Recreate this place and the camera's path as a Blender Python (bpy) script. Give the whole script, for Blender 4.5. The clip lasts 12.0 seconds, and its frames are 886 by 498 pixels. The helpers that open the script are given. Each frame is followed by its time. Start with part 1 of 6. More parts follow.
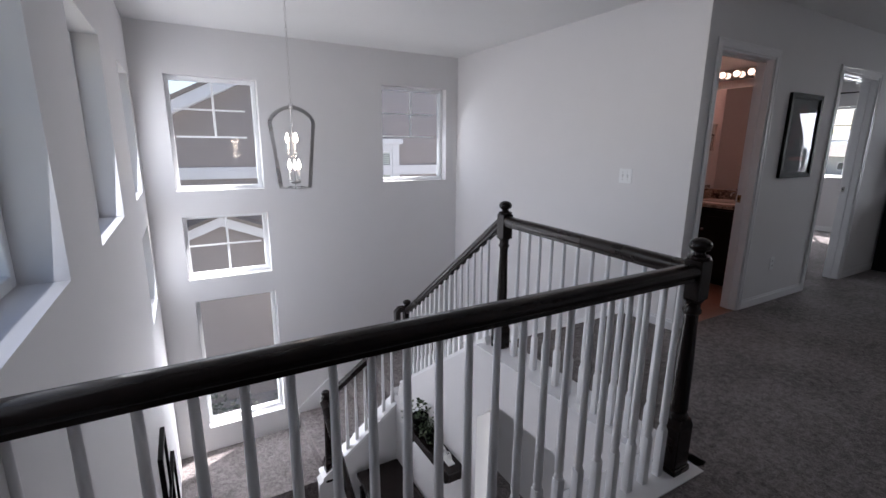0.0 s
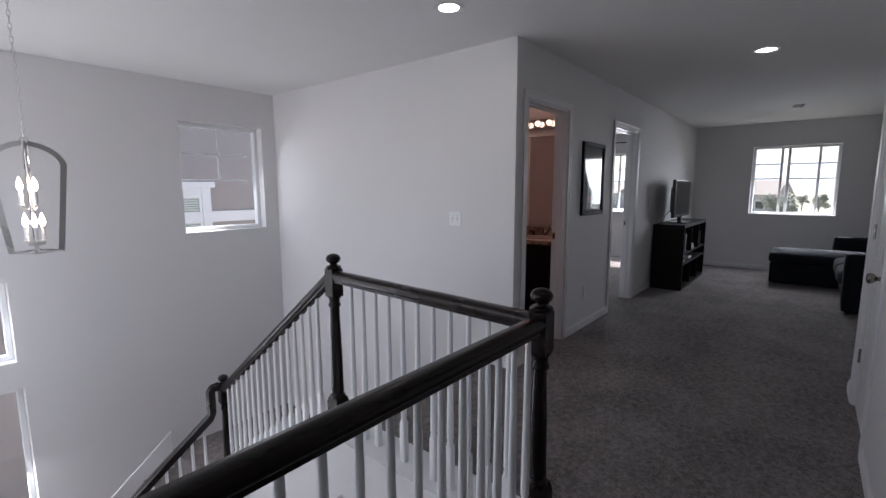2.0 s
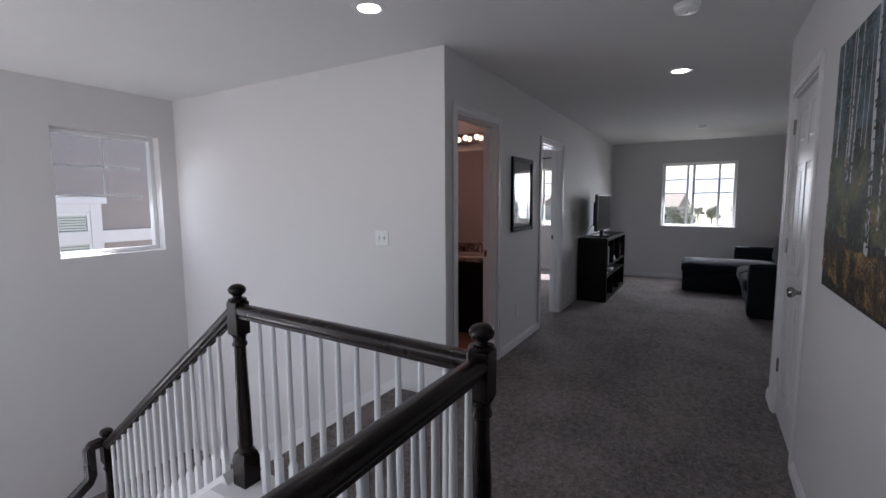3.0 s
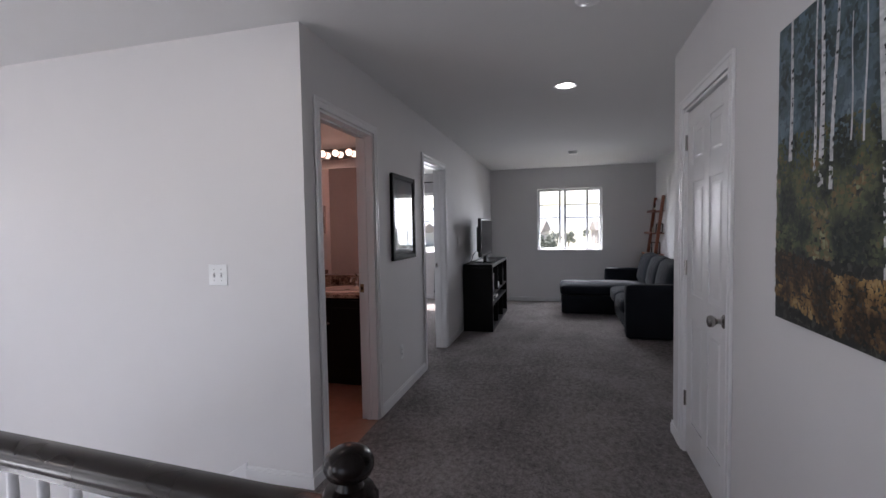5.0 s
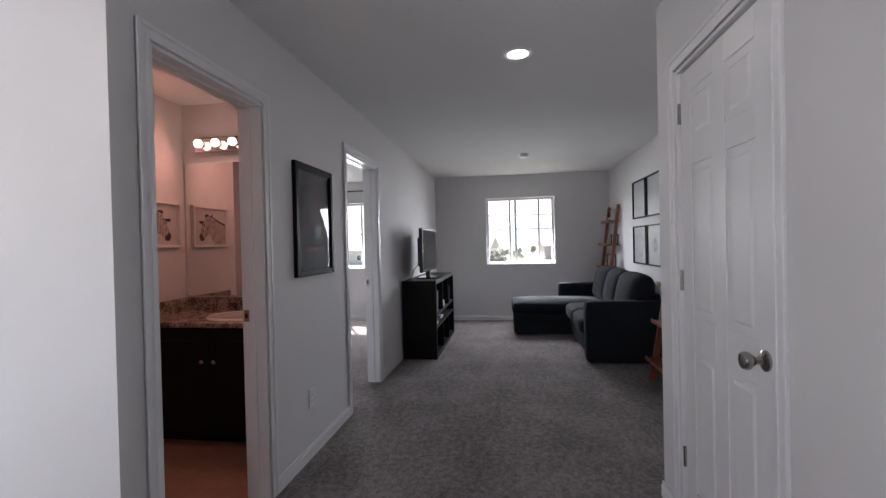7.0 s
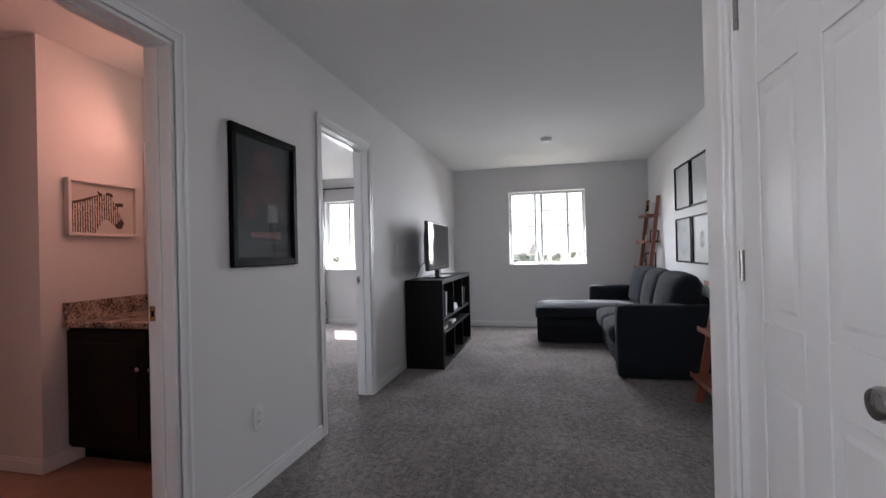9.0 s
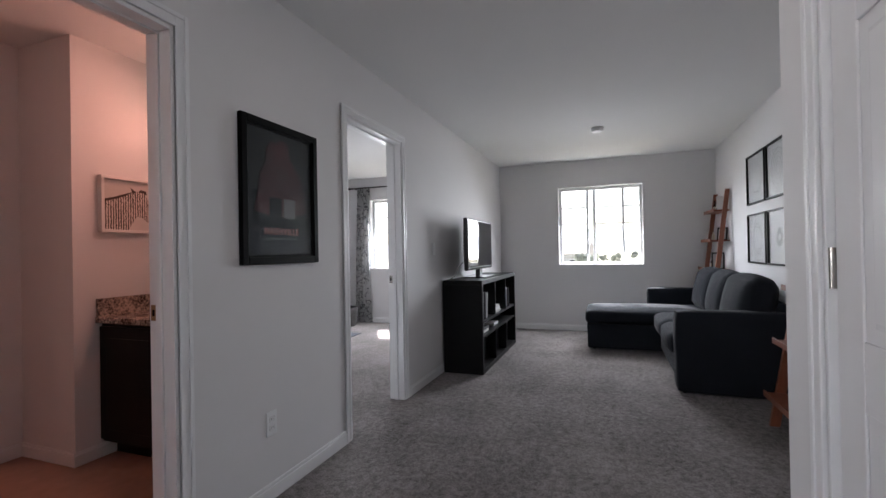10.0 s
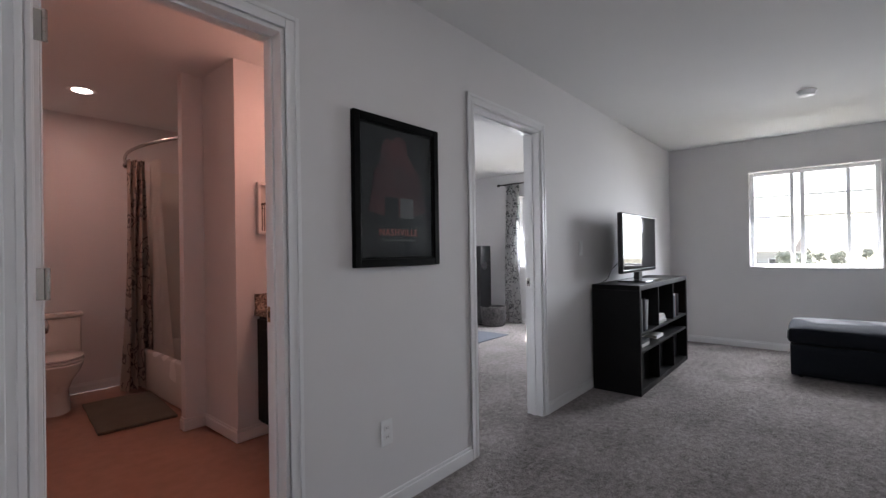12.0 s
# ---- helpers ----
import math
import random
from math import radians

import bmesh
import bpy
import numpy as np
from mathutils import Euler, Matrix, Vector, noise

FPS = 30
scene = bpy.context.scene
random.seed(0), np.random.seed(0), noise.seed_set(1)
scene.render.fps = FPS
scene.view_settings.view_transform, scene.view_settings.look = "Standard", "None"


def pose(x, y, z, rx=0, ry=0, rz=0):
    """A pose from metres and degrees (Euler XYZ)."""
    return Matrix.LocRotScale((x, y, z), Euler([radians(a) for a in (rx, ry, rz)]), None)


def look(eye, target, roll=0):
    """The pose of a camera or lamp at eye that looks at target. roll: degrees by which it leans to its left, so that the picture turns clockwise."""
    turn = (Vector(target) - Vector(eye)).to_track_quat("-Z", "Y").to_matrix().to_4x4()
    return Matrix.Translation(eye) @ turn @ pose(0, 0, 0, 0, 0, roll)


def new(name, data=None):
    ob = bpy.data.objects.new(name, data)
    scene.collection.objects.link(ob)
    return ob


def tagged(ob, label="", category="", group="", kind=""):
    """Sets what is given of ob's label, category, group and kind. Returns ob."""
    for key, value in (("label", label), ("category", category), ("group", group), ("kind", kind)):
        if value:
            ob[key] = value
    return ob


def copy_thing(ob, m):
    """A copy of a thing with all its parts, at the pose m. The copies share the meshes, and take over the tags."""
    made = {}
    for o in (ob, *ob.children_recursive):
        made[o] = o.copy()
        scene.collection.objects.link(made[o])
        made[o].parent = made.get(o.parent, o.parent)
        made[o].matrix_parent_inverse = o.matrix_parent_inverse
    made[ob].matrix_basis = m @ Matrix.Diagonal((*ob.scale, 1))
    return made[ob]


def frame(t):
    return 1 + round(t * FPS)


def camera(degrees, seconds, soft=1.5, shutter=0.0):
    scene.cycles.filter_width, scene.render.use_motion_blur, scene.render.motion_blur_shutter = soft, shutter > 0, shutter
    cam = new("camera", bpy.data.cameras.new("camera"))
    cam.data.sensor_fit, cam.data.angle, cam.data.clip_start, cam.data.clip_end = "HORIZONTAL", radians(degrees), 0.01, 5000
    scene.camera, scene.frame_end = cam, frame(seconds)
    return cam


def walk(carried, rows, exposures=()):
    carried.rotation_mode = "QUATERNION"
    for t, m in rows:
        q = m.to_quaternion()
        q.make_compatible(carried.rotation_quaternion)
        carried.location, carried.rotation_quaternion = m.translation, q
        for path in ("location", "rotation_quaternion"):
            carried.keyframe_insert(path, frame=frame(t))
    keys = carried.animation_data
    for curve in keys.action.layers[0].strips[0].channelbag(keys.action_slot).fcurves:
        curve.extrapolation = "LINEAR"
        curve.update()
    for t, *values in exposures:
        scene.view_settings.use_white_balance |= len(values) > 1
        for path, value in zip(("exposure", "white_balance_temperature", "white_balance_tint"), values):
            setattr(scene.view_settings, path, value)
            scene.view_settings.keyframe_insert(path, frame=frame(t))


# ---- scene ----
cam = camera(89.17, 12.0)
PATH = [
    (0, (0.400, 0.187, 1.348), (1.374, 1.877, 0.906), 0.50),
    (0.5, (0.418, 0.240, 1.352), (1.537, 1.852, 0.966), 0.33),
    (1, (0.478, 0.294, 1.343), (1.747, 1.802, 1.003), 0.10),
    (1.5, (0.558, 0.371, 1.348), (1.971, 1.755, 1.048), -0.03),
    (2, (0.640, 0.426, 1.376), (2.176, 1.679, 1.109), -0.14),
    (2.5, (0.735, 0.480, 1.384), (2.367, 1.611, 1.146), -0.30),
    (3, (0.851, 0.569, 1.398), (2.571, 1.568, 1.189), -0.36),
    (3.5, (0.957, 0.657, 1.395), (2.754, 1.519, 1.221), -0.49),
    (5.5, (1.657, 0.857, 1.355), (3.609, 1.289, 1.286), -1.13),
    (6, (1.864, 0.878, 1.340), (3.828, 1.252, 1.291), -1.21),
    (6.5, (2.087, 0.870, 1.316), (4.060, 1.189, 1.279), -1.25),
    (7, (2.269, 0.861, 1.292), (4.248, 1.155, 1.272), -1.33),
    (9, (2.914, 0.657, 1.172), (4.861, 1.116, 1.182), -1.34),
    (9.5, (3.038, 0.612, 1.157), (4.955, 1.182, 1.166), -1.21),
    (10, (3.168, 0.570, 1.162), (5.044, 1.262, 1.174), -1.10),
    (10.5, (3.261, 0.539, 1.171), (5.074, 1.383, 1.182), -0.97),
    (11, (3.341, 0.525, 1.174), (5.073, 1.525, 1.189), -0.99),
    (11.5, (3.408, 0.545, 1.178), (5.039, 1.703, 1.189), -0.87),
    (12, (3.506, 0.551, 1.186), (5.026, 1.851, 1.195), -0.88),
]
walk(cam, [(t, look(eye, target, roll)) for t, eye, target, roll in PATH], exposures=[(0, 1.67, 6300, 15), (2.5, 1.66, 6320, 15), (3.5, 1.78, 6360, 16), (5.5, 2.14, 6440, 17), (7.0, 2.44, 6500, 16), (9.0, 2.76, 6500, 14), (10.8, 2.78, 6500, 14), (12, 2.90, 6500, 14)])

# ---------------------------------------------------------------- world and sun
SUN_TO = Vector((0.70, 0.37, 1.0)).normalized()
world = bpy.data.worlds.new("daylight")
scene.world = world
world.use_nodes = True
sky = world.node_tree.nodes.new("ShaderNodeTexSky")
sky.sky_type = "NISHITA"
sky.sun_disc = False
sky.sun_elevation = math.asin(SUN_TO.z)
sky.sun_rotation = math.atan2(SUN_TO.x, SUN_TO.y)
sky.air_density, sky.dust_density = 1.0, 2.0
world.node_tree.links.new(sky.outputs[0], world.node_tree.nodes["Background"].inputs["Color"])
world.node_tree.nodes["Background"].inputs["Strength"].default_value = 0.083
sun = new("sun", bpy.data.lights.new("sun", "SUN"))
sun.data.energy, sun.data.angle, sun.data.color = 5.0, radians(0.55), (1.0, 0.97, 0.93)
sun.matrix_world = look(SUN_TO * 50, (0, 0, 0))


LAMP_WEST, LAMP_NORTH, LAMP_EAST = (0.65, 2.5, 2.7, 1.85), (1.3, 1.06, 1.7, 9.0), (7.6, 11.1)     # daylight through the window openings
CAN_POWER, VANITY_POWER, BULB_GLOW = 0.13, 0.82, 0.85   # electric lamps
BATH_COLOUR = (1.0, 0.44, 0.33)


# ---------------------------------------------------------------- materials
def material(name, base, rough=0.6, metal=0.0, second=None, grain=30.0, patch=1.5, amount=0.5, bump=0.0,
             bump_scale=200.0, spec=0.5, stretch=(1, 1, 1), vary=0.0, coat=0.0, bump_dist=0.002, rough_var=0.08):
    """A painted, woven or natural surface: two scales of noise in the colour, a fine relief and uneven gloss."""
    m = bpy.data.materials.new(name)
    m.use_nodes = True
    nt = m.node_tree
    n, link = nt.nodes, nt.links.new
    b = n["Principled BSDF"]
    b.inputs["Metallic"].default_value = metal
    b.inputs["Specular IOR Level"].default_value = spec
    b.inputs["Coat Weight"].default_value = coat
    second = second or tuple(c * 0.88 for c in base)
    tex = n.new("ShaderNodeTexCoord")
    mp = n.new("ShaderNodeMapping")
    mp.inputs["Scale"].default_value = stretch
    link(tex.outputs["Object"], mp.inputs["Vector"])
    fine, broad = n.new("ShaderNodeTexNoise"), n.new("ShaderNodeTexNoise")
    fine.inputs["Scale"].default_value, fine.inputs["Detail"].default_value = grain, 5
    broad.inputs["Scale"].default_value, broad.inputs["Detail"].default_value = patch, 3
    link(mp.outputs[0], fine.inputs["Vector"])
    link(mp.outputs[0], broad.inputs["Vector"])
    add = n.new("ShaderNodeMath")
    add.operation = "MULTIPLY_ADD"
    link(fine.outputs["Fac"], add.inputs[0])
    add.inputs[1].default_value = 0.6
    half = n.new("ShaderNodeMath")
    half.operation = "MULTIPLY"
    link(broad.outputs["Fac"], half.inputs[0])
    half.inputs[1].default_value = 0.4
    link(half.outputs[0], add.inputs[2])
    ramp = n.new("ShaderNodeMapRange")
    ramp.inputs["From Min"].default_value, ramp.inputs["From Max"].default_value = 0.5 - 0.22, 0.5 + 0.22
    ramp.inputs["To Min"].default_value, ramp.inputs["To Max"].default_value = 0.5 - amount / 2, 0.5 + amount / 2
    link(add.outputs[0], ramp.inputs["Value"])
    mix = n.new("ShaderNodeMix")
    mix.data_type = "RGBA"
    mix.inputs[6].default_value, mix.inputs[7].default_value = (*second, 1), (*base, 1)
    link(ramp.outputs[0], mix.inputs[0])
    colour = mix.outputs[2]
    if vary:
        info, hsv = n.new("ShaderNodeObjectInfo"), n.new("ShaderNodeHueSaturation")
        rr = n.new("ShaderNodeMapRange")
        rr.inputs["To Min"].default_value, rr.inputs["To Max"].default_value = 1 - vary, 1 + vary
        link(info.outputs["Random"], rr.inputs["Value"])
        link(rr.outputs[0], hsv.inputs["Value"])
        link(colour, hsv.inputs["Color"])
        colour = hsv.outputs[0]
    link(colour, b.inputs["Base Color"])
    rg = n.new("ShaderNodeMapRange")
    rg.inputs["To Min"].default_value, rg.inputs["To Max"].default_value = max(0.02, rough - rough_var), min(1, rough + rough_var)
    link(broad.outputs["Fac"], rg.inputs["Value"])
    link(rg.outputs[0], b.inputs["Roughness"])
    if bump:
        rel, bp = n.new("ShaderNodeTexNoise"), n.new("ShaderNodeBump")
        rel.inputs["Scale"].default_value, rel.inputs["Detail"].default_value = bump_scale, 4
        link(mp.outputs[0], rel.inputs["Vector"])
        bp.inputs["Strength"].default_value, bp.inputs["Distance"].default_value = bump, bump_dist
        link(rel.outputs["Fac"], bp.inputs["Height"])
        link(bp.outputs[0], b.inputs["Normal"])
    return m


def glow(name, colour, strength):
    m = bpy.data.materials.new(name)
    m.use_nodes = True
    b = m.node_tree.nodes["Principled BSDF"]
    b.inputs["Base Color"].default_value = (*colour, 1)
    b.inputs["Emission Color"].default_value = (*colour, 1)
    b.inputs["Emission Strength"].default_value = strength
    return m


def clear_glass(name, tint=(0.97, 0.98, 0.98), gloss=0.04):
    m = bpy.data.materials.new(name)
    m.use_nodes = True
    nt = m.node_tree
    nt.nodes.clear()
    out, mix = nt.nodes.new("ShaderNodeOutputMaterial"), nt.nodes.new("ShaderNodeMixShader")
    tr, gl, lw = nt.nodes.new("ShaderNodeBsdfTransparent"), nt.nodes.new("ShaderNodeBsdfGlossy"), nt.nodes.new("ShaderNodeLayerWeight")
    pw, fr = nt.nodes.new("ShaderNodeMath"), nt.nodes.new("ShaderNodeMath")
    lw.inputs["Blend"].default_value = 0.5
    pw.operation, pw.inputs[1].default_value = "POWER", 5.0
    fr.operation, fr.inputs[1].default_value, fr.inputs[2].default_value = "MULTIPLY_ADD", 0.9, gloss
    nt.links.new(lw.outputs["Facing"], pw.inputs[0])
    nt.links.new(pw.outputs[0], fr.inputs[0])
    tr.inputs["Color"].default_value = (*tint, 1)
    gl.inputs["Roughness"].default_value = 0.01
    nt.links.new(fr.outputs[0], mix.inputs[0])
    nt.links.new(tr.outputs[0], mix.inputs[1])
    nt.links.new(gl.outputs[0], mix.inputs[2])
    nt.links.new(mix.outputs[0], out.inputs["Surface"])
    return m


M = {}
M["wall"] = material("wall_paint", (0.72, 0.71, 0.715), 0.75, second=(0.69, 0.68, 0.685), grain=6, patch=0.6, bump=0.25, bump_scale=140, bump_dist=0.0015)
M["ceiling"] = material("ceiling_paint", (0.76, 0.76, 0.76), 0.9, second=(0.73, 0.73, 0.73), grain=5, patch=0.5, bump=0.4, bump_scale=90, bump_dist=0.002)
M["trim"] = material("trim_paint", (0.8, 0.8, 0.81), 0.35, second=(0.76, 0.76, 0.77), grain=9, patch=2, bump=0.06, bump_scale=300, amount=0.6)
M["vinyl"] = material("white_vinyl", (0.82, 0.83, 0.84), 0.3, second=(0.78, 0.79, 0.8), grain=8, patch=2)
def carpet(name, light, dark):
    """Twisted cut pile: tufts about a centimetre across, brushed patches and loose relief."""
    m = bpy.data.materials.new(name)
    m.use_nodes = True
    n, link = m.node_tree.nodes, m.node_tree.links.new
    b = n["Principled BSDF"]
    b.inputs["Roughness"].default_value, b.inputs["Specular IOR Level"].default_value = 1.0, 0.05
    b.inputs["Sheen Weight"].default_value, b.inputs["Sheen Roughness"].default_value = 0.12, 0.6
    tc = n.new("ShaderNodeTexCoord")
    tuft, curl, brush = n.new("ShaderNodeTexNoise"), n.new("ShaderNodeTexNoise"), n.new("ShaderNodeTexNoise")
    for node, s, d, r in ((tuft, 70, 3, 0.75), (curl, 24, 3, 0.7), (brush, 2.2, 4, 0.6)):
        node.inputs["Scale"].default_value, node.inputs["Detail"].default_value, node.inputs["Roughness"].default_value = s, d, r
        link(tc.outputs["Object"], node.inputs["Vector"])
    tuft.inputs["Distortion"].default_value = 1.2
    a1, a2 = n.new("ShaderNodeMath"), n.new("ShaderNodeMath")
    a1.operation = a2.operation = "MULTIPLY_ADD"
    link(curl.outputs["Fac"], a1.inputs[0])
    a1.inputs[1].default_value = 0.75
    link(tuft.outputs["Fac"], a1.inputs[2])
    link(brush.outputs["Fac"], a2.inputs[0])
    a2.inputs[1].default_value = 0.5
    link(a1.outputs[0], a2.inputs[2])
    mr, mix = n.new("ShaderNodeMapRange"), n.new("ShaderNodeMix")
    mr.inputs["From Min"].default_value, mr.inputs["From Max"].default_value = 0.90, 1.36
    link(a2.outputs[0], mr.inputs["Value"])
    mix.data_type = "RGBA"
    mix.inputs[6].default_value, mix.inputs[7].default_value = (*dark, 1), (*light, 1)
    link(mr.outputs[0], mix.inputs[0])
    link(mix.outputs[2], b.inputs["Base Color"])
    bp = n.new("ShaderNodeBump")
    bp.inputs["Strength"].default_value, bp.inputs["Distance"].default_value = 1.0, 0.012
    link(a1.outputs[0], bp.inputs["Height"])
    link(bp.outputs[0], b.inputs["Normal"])
    return m


M["carpet"] = carpet("carpet_pile", (0.330, 0.294, 0.290), (0.084, 0.071, 0.069))
M["dark_wood"] = material("espresso_stained_wood", (0.016, 0.0095, 0.008), 0.26, second=(0.008, 0.006, 0.006), grain=26, patch=3, amount=0.9, spec=0.22, coat=0.08, bump=0.08, bump_scale=60)
M["glass"] = clear_glass("window_glass")
M["bath_floor"] = material("tan_sheet_vinyl", (0.42, 0.235, 0.175), 0.4, second=(0.29, 0.16, 0.115), grain=14, patch=3, amount=0.9, bump=0.1, bump_scale=40)
M["mirror"] = material("mirror_silver", (0.9, 0.9, 0.9), 0.02, 1.0, rough_var=0.0)
M["nickel"] = material("brushed_nickel", (0.42, 0.40, 0.38), 0.2, 1.0, grain=60, patch=6)
M["brass"] = material("aged_brass", (0.35, 0.22, 0.12), 0.35, 1.0, grain=60, patch=6)
M["black"] = material("black_frame_paint", (0.004, 0.004, 0.0042), 0.45, second=(0.0025, 0.0025, 0.0025), grain=20, spec=0.06)
M["stucco"] = material("taupe_stucco", (0.33, 0.295, 0.287), 0.95, second=(0.285, 0.255, 0.248), grain=40, patch=0.8, bump=0.6, bump_scale=70, bump_dist=0.006)
M["ext_trim"] = material("exterior_white_trim", (0.75, 0.75, 0.77), 0.6, grain=12)
M["roof"] = material("concrete_roof_tile", (0.22, 0.19, 0.17), 0.9, grain=20, vary=0.2)


# ---------------------------------------------------------------- mesh helpers
def empty(name, at=(0, 0, 0), label="", category="", group="", kind="", turn=0):
    ob = new(name)
    ob.empty_display_size = 0.1
    ob.matrix_world = pose(*at, 0, 0, turn)
    return tagged(ob, label, category, group, kind)


def part(name, bm, mat, parent=None, label="", smooth=False, m=None):
    me = bpy.data.meshes.new(name)
    bm.normal_update()
    bm.to_mesh(me)
    bm.free()
    me.materials.append(M[mat] if isinstance(mat, str) else mat)
    if smooth:
        me.polygons.foreach_set("use_smooth", [True] * len(me.polygons))
        me.set_sharp_from_angle(angle=radians(38))
    ob = new(name, me)
    if parent is not None:
        ob.parent = parent
    if m is not None:
        ob.matrix_basis = m
    return tagged(ob, label)


def again(name, ob, parent, m):
    """Another piece on the same mesh."""
    o = new(name, ob.data)
    o.parent = parent
    o.matrix_basis = m
    return o


def box(x0, x1, y0, y1, z0, z1, bevel=0.0, bm=None, seg=2):
    own = bmesh.new()
    bmesh.ops.create_cube(own, size=1, matrix=Matrix.LocRotScale(((x0 + x1) / 2, (y0 + y1) / 2, (z0 + z1) / 2), None, (abs(x1 - x0), abs(y1 - y0), abs(z1 - z0))))
    if bevel:
        bmesh.ops.bevel(own, geom=own.edges[:], offset=bevel, segments=seg, profile=0.5, affect="EDGES")
    return join(bm, own)


def join(bm, own, m=None):
    if m is not None:
        bmesh.ops.transform(own, matrix=m, verts=own.verts)
    if bm is None:
        return own
    me = bpy.data.meshes.new("tmp")
    own.to_mesh(me)
    own.free()
    bm.from_mesh(me)
    bpy.data.meshes.remove(me)
    return bm


def lathe(profile, bm=None, n=20, m=None):
    """profile: (radius, z) from below upwards."""
    own = bmesh.new()
    rings = []
    for r, z in profile:
        rings.append([own.verts.new((r * math.cos(2 * math.pi * i / n), r * math.sin(2 * math.pi * i / n), z)) for i in range(n)])
    for a, b in zip(rings, rings[1:]):
        for i in range(n):
            own.faces.new((a[i], a[(i + 1) % n], b[(i + 1) % n], b[i]))
    own.faces.new(rings[0][::-1])
    own.faces.new(rings[-1])
    return join(bm, own, m)


def sweep(points, section, bm=None, closed=False, up=(0, 0, 1)):
    """A section of (across, up) swept along points."""
    own = bmesh.new()
    pts = [Vector(p) for p in points]
    rings = []
    for i, p in enumerate(pts):
        a = pts[i - 1] if i or closed else p
        b = pts[(i + 1) % len(pts)] if i + 1 < len(pts) or closed else p
        d = (b - a).normalized()
        side = d.cross(Vector(up))
        if side.length < 1e-4:
            side = d.cross(Vector((1, 0, 0)))
        side.normalize()
        top = side.cross(d)
        rings.append([own.verts.new(p + side * s + top * u) for s, u in section])
    k = len(section)
    pairs = list(zip(rings, rings[1:])) + ([(rings[-1], rings[0])] if closed else [])
    for a, b in pairs:
        for i in range(k):
            own.faces.new((a[i], a[(i + 1) % k], b[(i + 1) % k], b[i]))
    if not closed:
        own.faces.new(rings[0][::-1])
        own.faces.new(rings[-1])
    bmesh.ops.recalc_face_normals(own, faces=own.faces[:])
    return join(bm, own)


def ring(r, n=10):
    return [(r * math.cos(2 * math.pi * i / n), r * math.sin(2 * math.pi * i / n)) for i in range(n)]


def prism(outline, axis, a, b, bm=None):
    """A flat outline pushed from a to b along an axis. The outline is in the other two axes, in order."""
    own = bmesh.new()
    def at(p, v):
        q = list(p)
        q.insert("xyz".index(axis), v)
        return own.verts.new(q)
    lo, hi = [at(p, a) for p in outline], [at(p, b) for p in outline]
    k = len(outline)
    own.faces.new(lo)
    own.faces.new(hi[::-1])
    for i in range(k):
        own.faces.new((lo[i], hi[i], hi[(i + 1) % k], lo[(i + 1) % k]))
    bmesh.ops.recalc_face_normals(own, faces=own.faces[:])
    return join(bm, own)


def wall(name, axis, a0, a1, t0, t1, z0, z1, holes=(), mat="wall", label="off-white painted plaster wall"):
    """A wall that runs along axis from a0 to a1, between t0 and t1 across, with openings (a, b, low, high)."""
    bm = bmesh.new()
    cuts = sorted({a0, a1, *[h[0] for h in holes], *[h[1] for h in holes]})
    for c0, c1 in zip(cuts, cuts[1:]):
        spans = sorted((h[2], h[3]) for h in holes if h[0] <= c0 + 1e-6 and h[1] >= c1 - 1e-6)
        z = z0
        for lo, hi in spans + [(z1, z1)]:
            if lo - z > 1e-4:
                if axis == "x":
                    box(c0, c1, t0, t1, z, lo, bm=bm)
                else:
                    box(t0, t1, c0, c1, z, lo, bm=bm)
            z = hi
    bmesh.ops.remove_doubles(bm, verts=bm.verts, dist=1e-5)
    return tagged(part(name, bm, mat), label, "wall", "", "structure")


# ---------------------------------------------------------------- large structure
H = 2.425
LOW = -2.70
XW, YN, XE = 0.08, 5.27, 9.85      # west wall, north wall and east wall, inner faces
YB = 2.10                          # the wall with the bathroom and bedroom doors
YR = 0.12                          # the hallway's other wall
D1, D2, D3 = (3.686, 4.408), (5.598, 6.392), (3.664, 4.400)   # bathroom, bedroom and closet doorways
XS = 3.52                          # the wall above the stairs
WEST_WINDOWS = [(0.98, 1.86, 0.95, 1.94), (2.50, 3.42, 0.93, 1.93), (4.30, 5.08, 0.93, 1.94), (4.30, 5.08, -0.08, 0.63)]
NORTH_WINDOWS = [(0.338, 1.145, 0.905, 1.99), (2.495, 3.357, 0.938, 2.045), (0.355, 1.157, 0.0, 0.65), (0.385, 1.18, -1.70, -0.23)]
EAST_WINDOWS = [(0.125, 1.243, 0.936, 2.047), (3.2, 4.33, 0.90, 2.05)]

wall("wall_west", "y", -2.6, YN + 0.2, XW - 0.2, XW, LOW - 0.3, H, WEST_WINDOWS)
wall("wall_north", "x", XW, XS, YN, YN + 0.2, LOW - 0.3, H, NORTH_WINDOWS)
wall("wall_stair", "y", YB, YN + 0.2, XS, XS + 0.12, LOW - 0.3, H)
wall("wall_doors", "x", XS + 0.12, XE, YB, YB + 0.12, 0, H, [(*D1, 0, 2.03), (*D2, 0, 2.03)])
wall("wall_east", "y", -0.92, 5.72, XE, XE + 0.18, -0.3, H, EAST_WINDOWS)
wall("wall_south", "x", 4.64, XE, -0.865, -0.745, 0, H)
wall("wall_closet", "x", 1.9, 4.64, YR - 0.12, YR, 0, H, [(*D3, 0, 2.03)])
wall("wall_closet_side", "y", -0.92, YR - 0.12, 4.52, 4.64, 0, H)
wall("wall_closet_back", "x", 2.02, 4.52, -0.92, -0.80, 0, H)
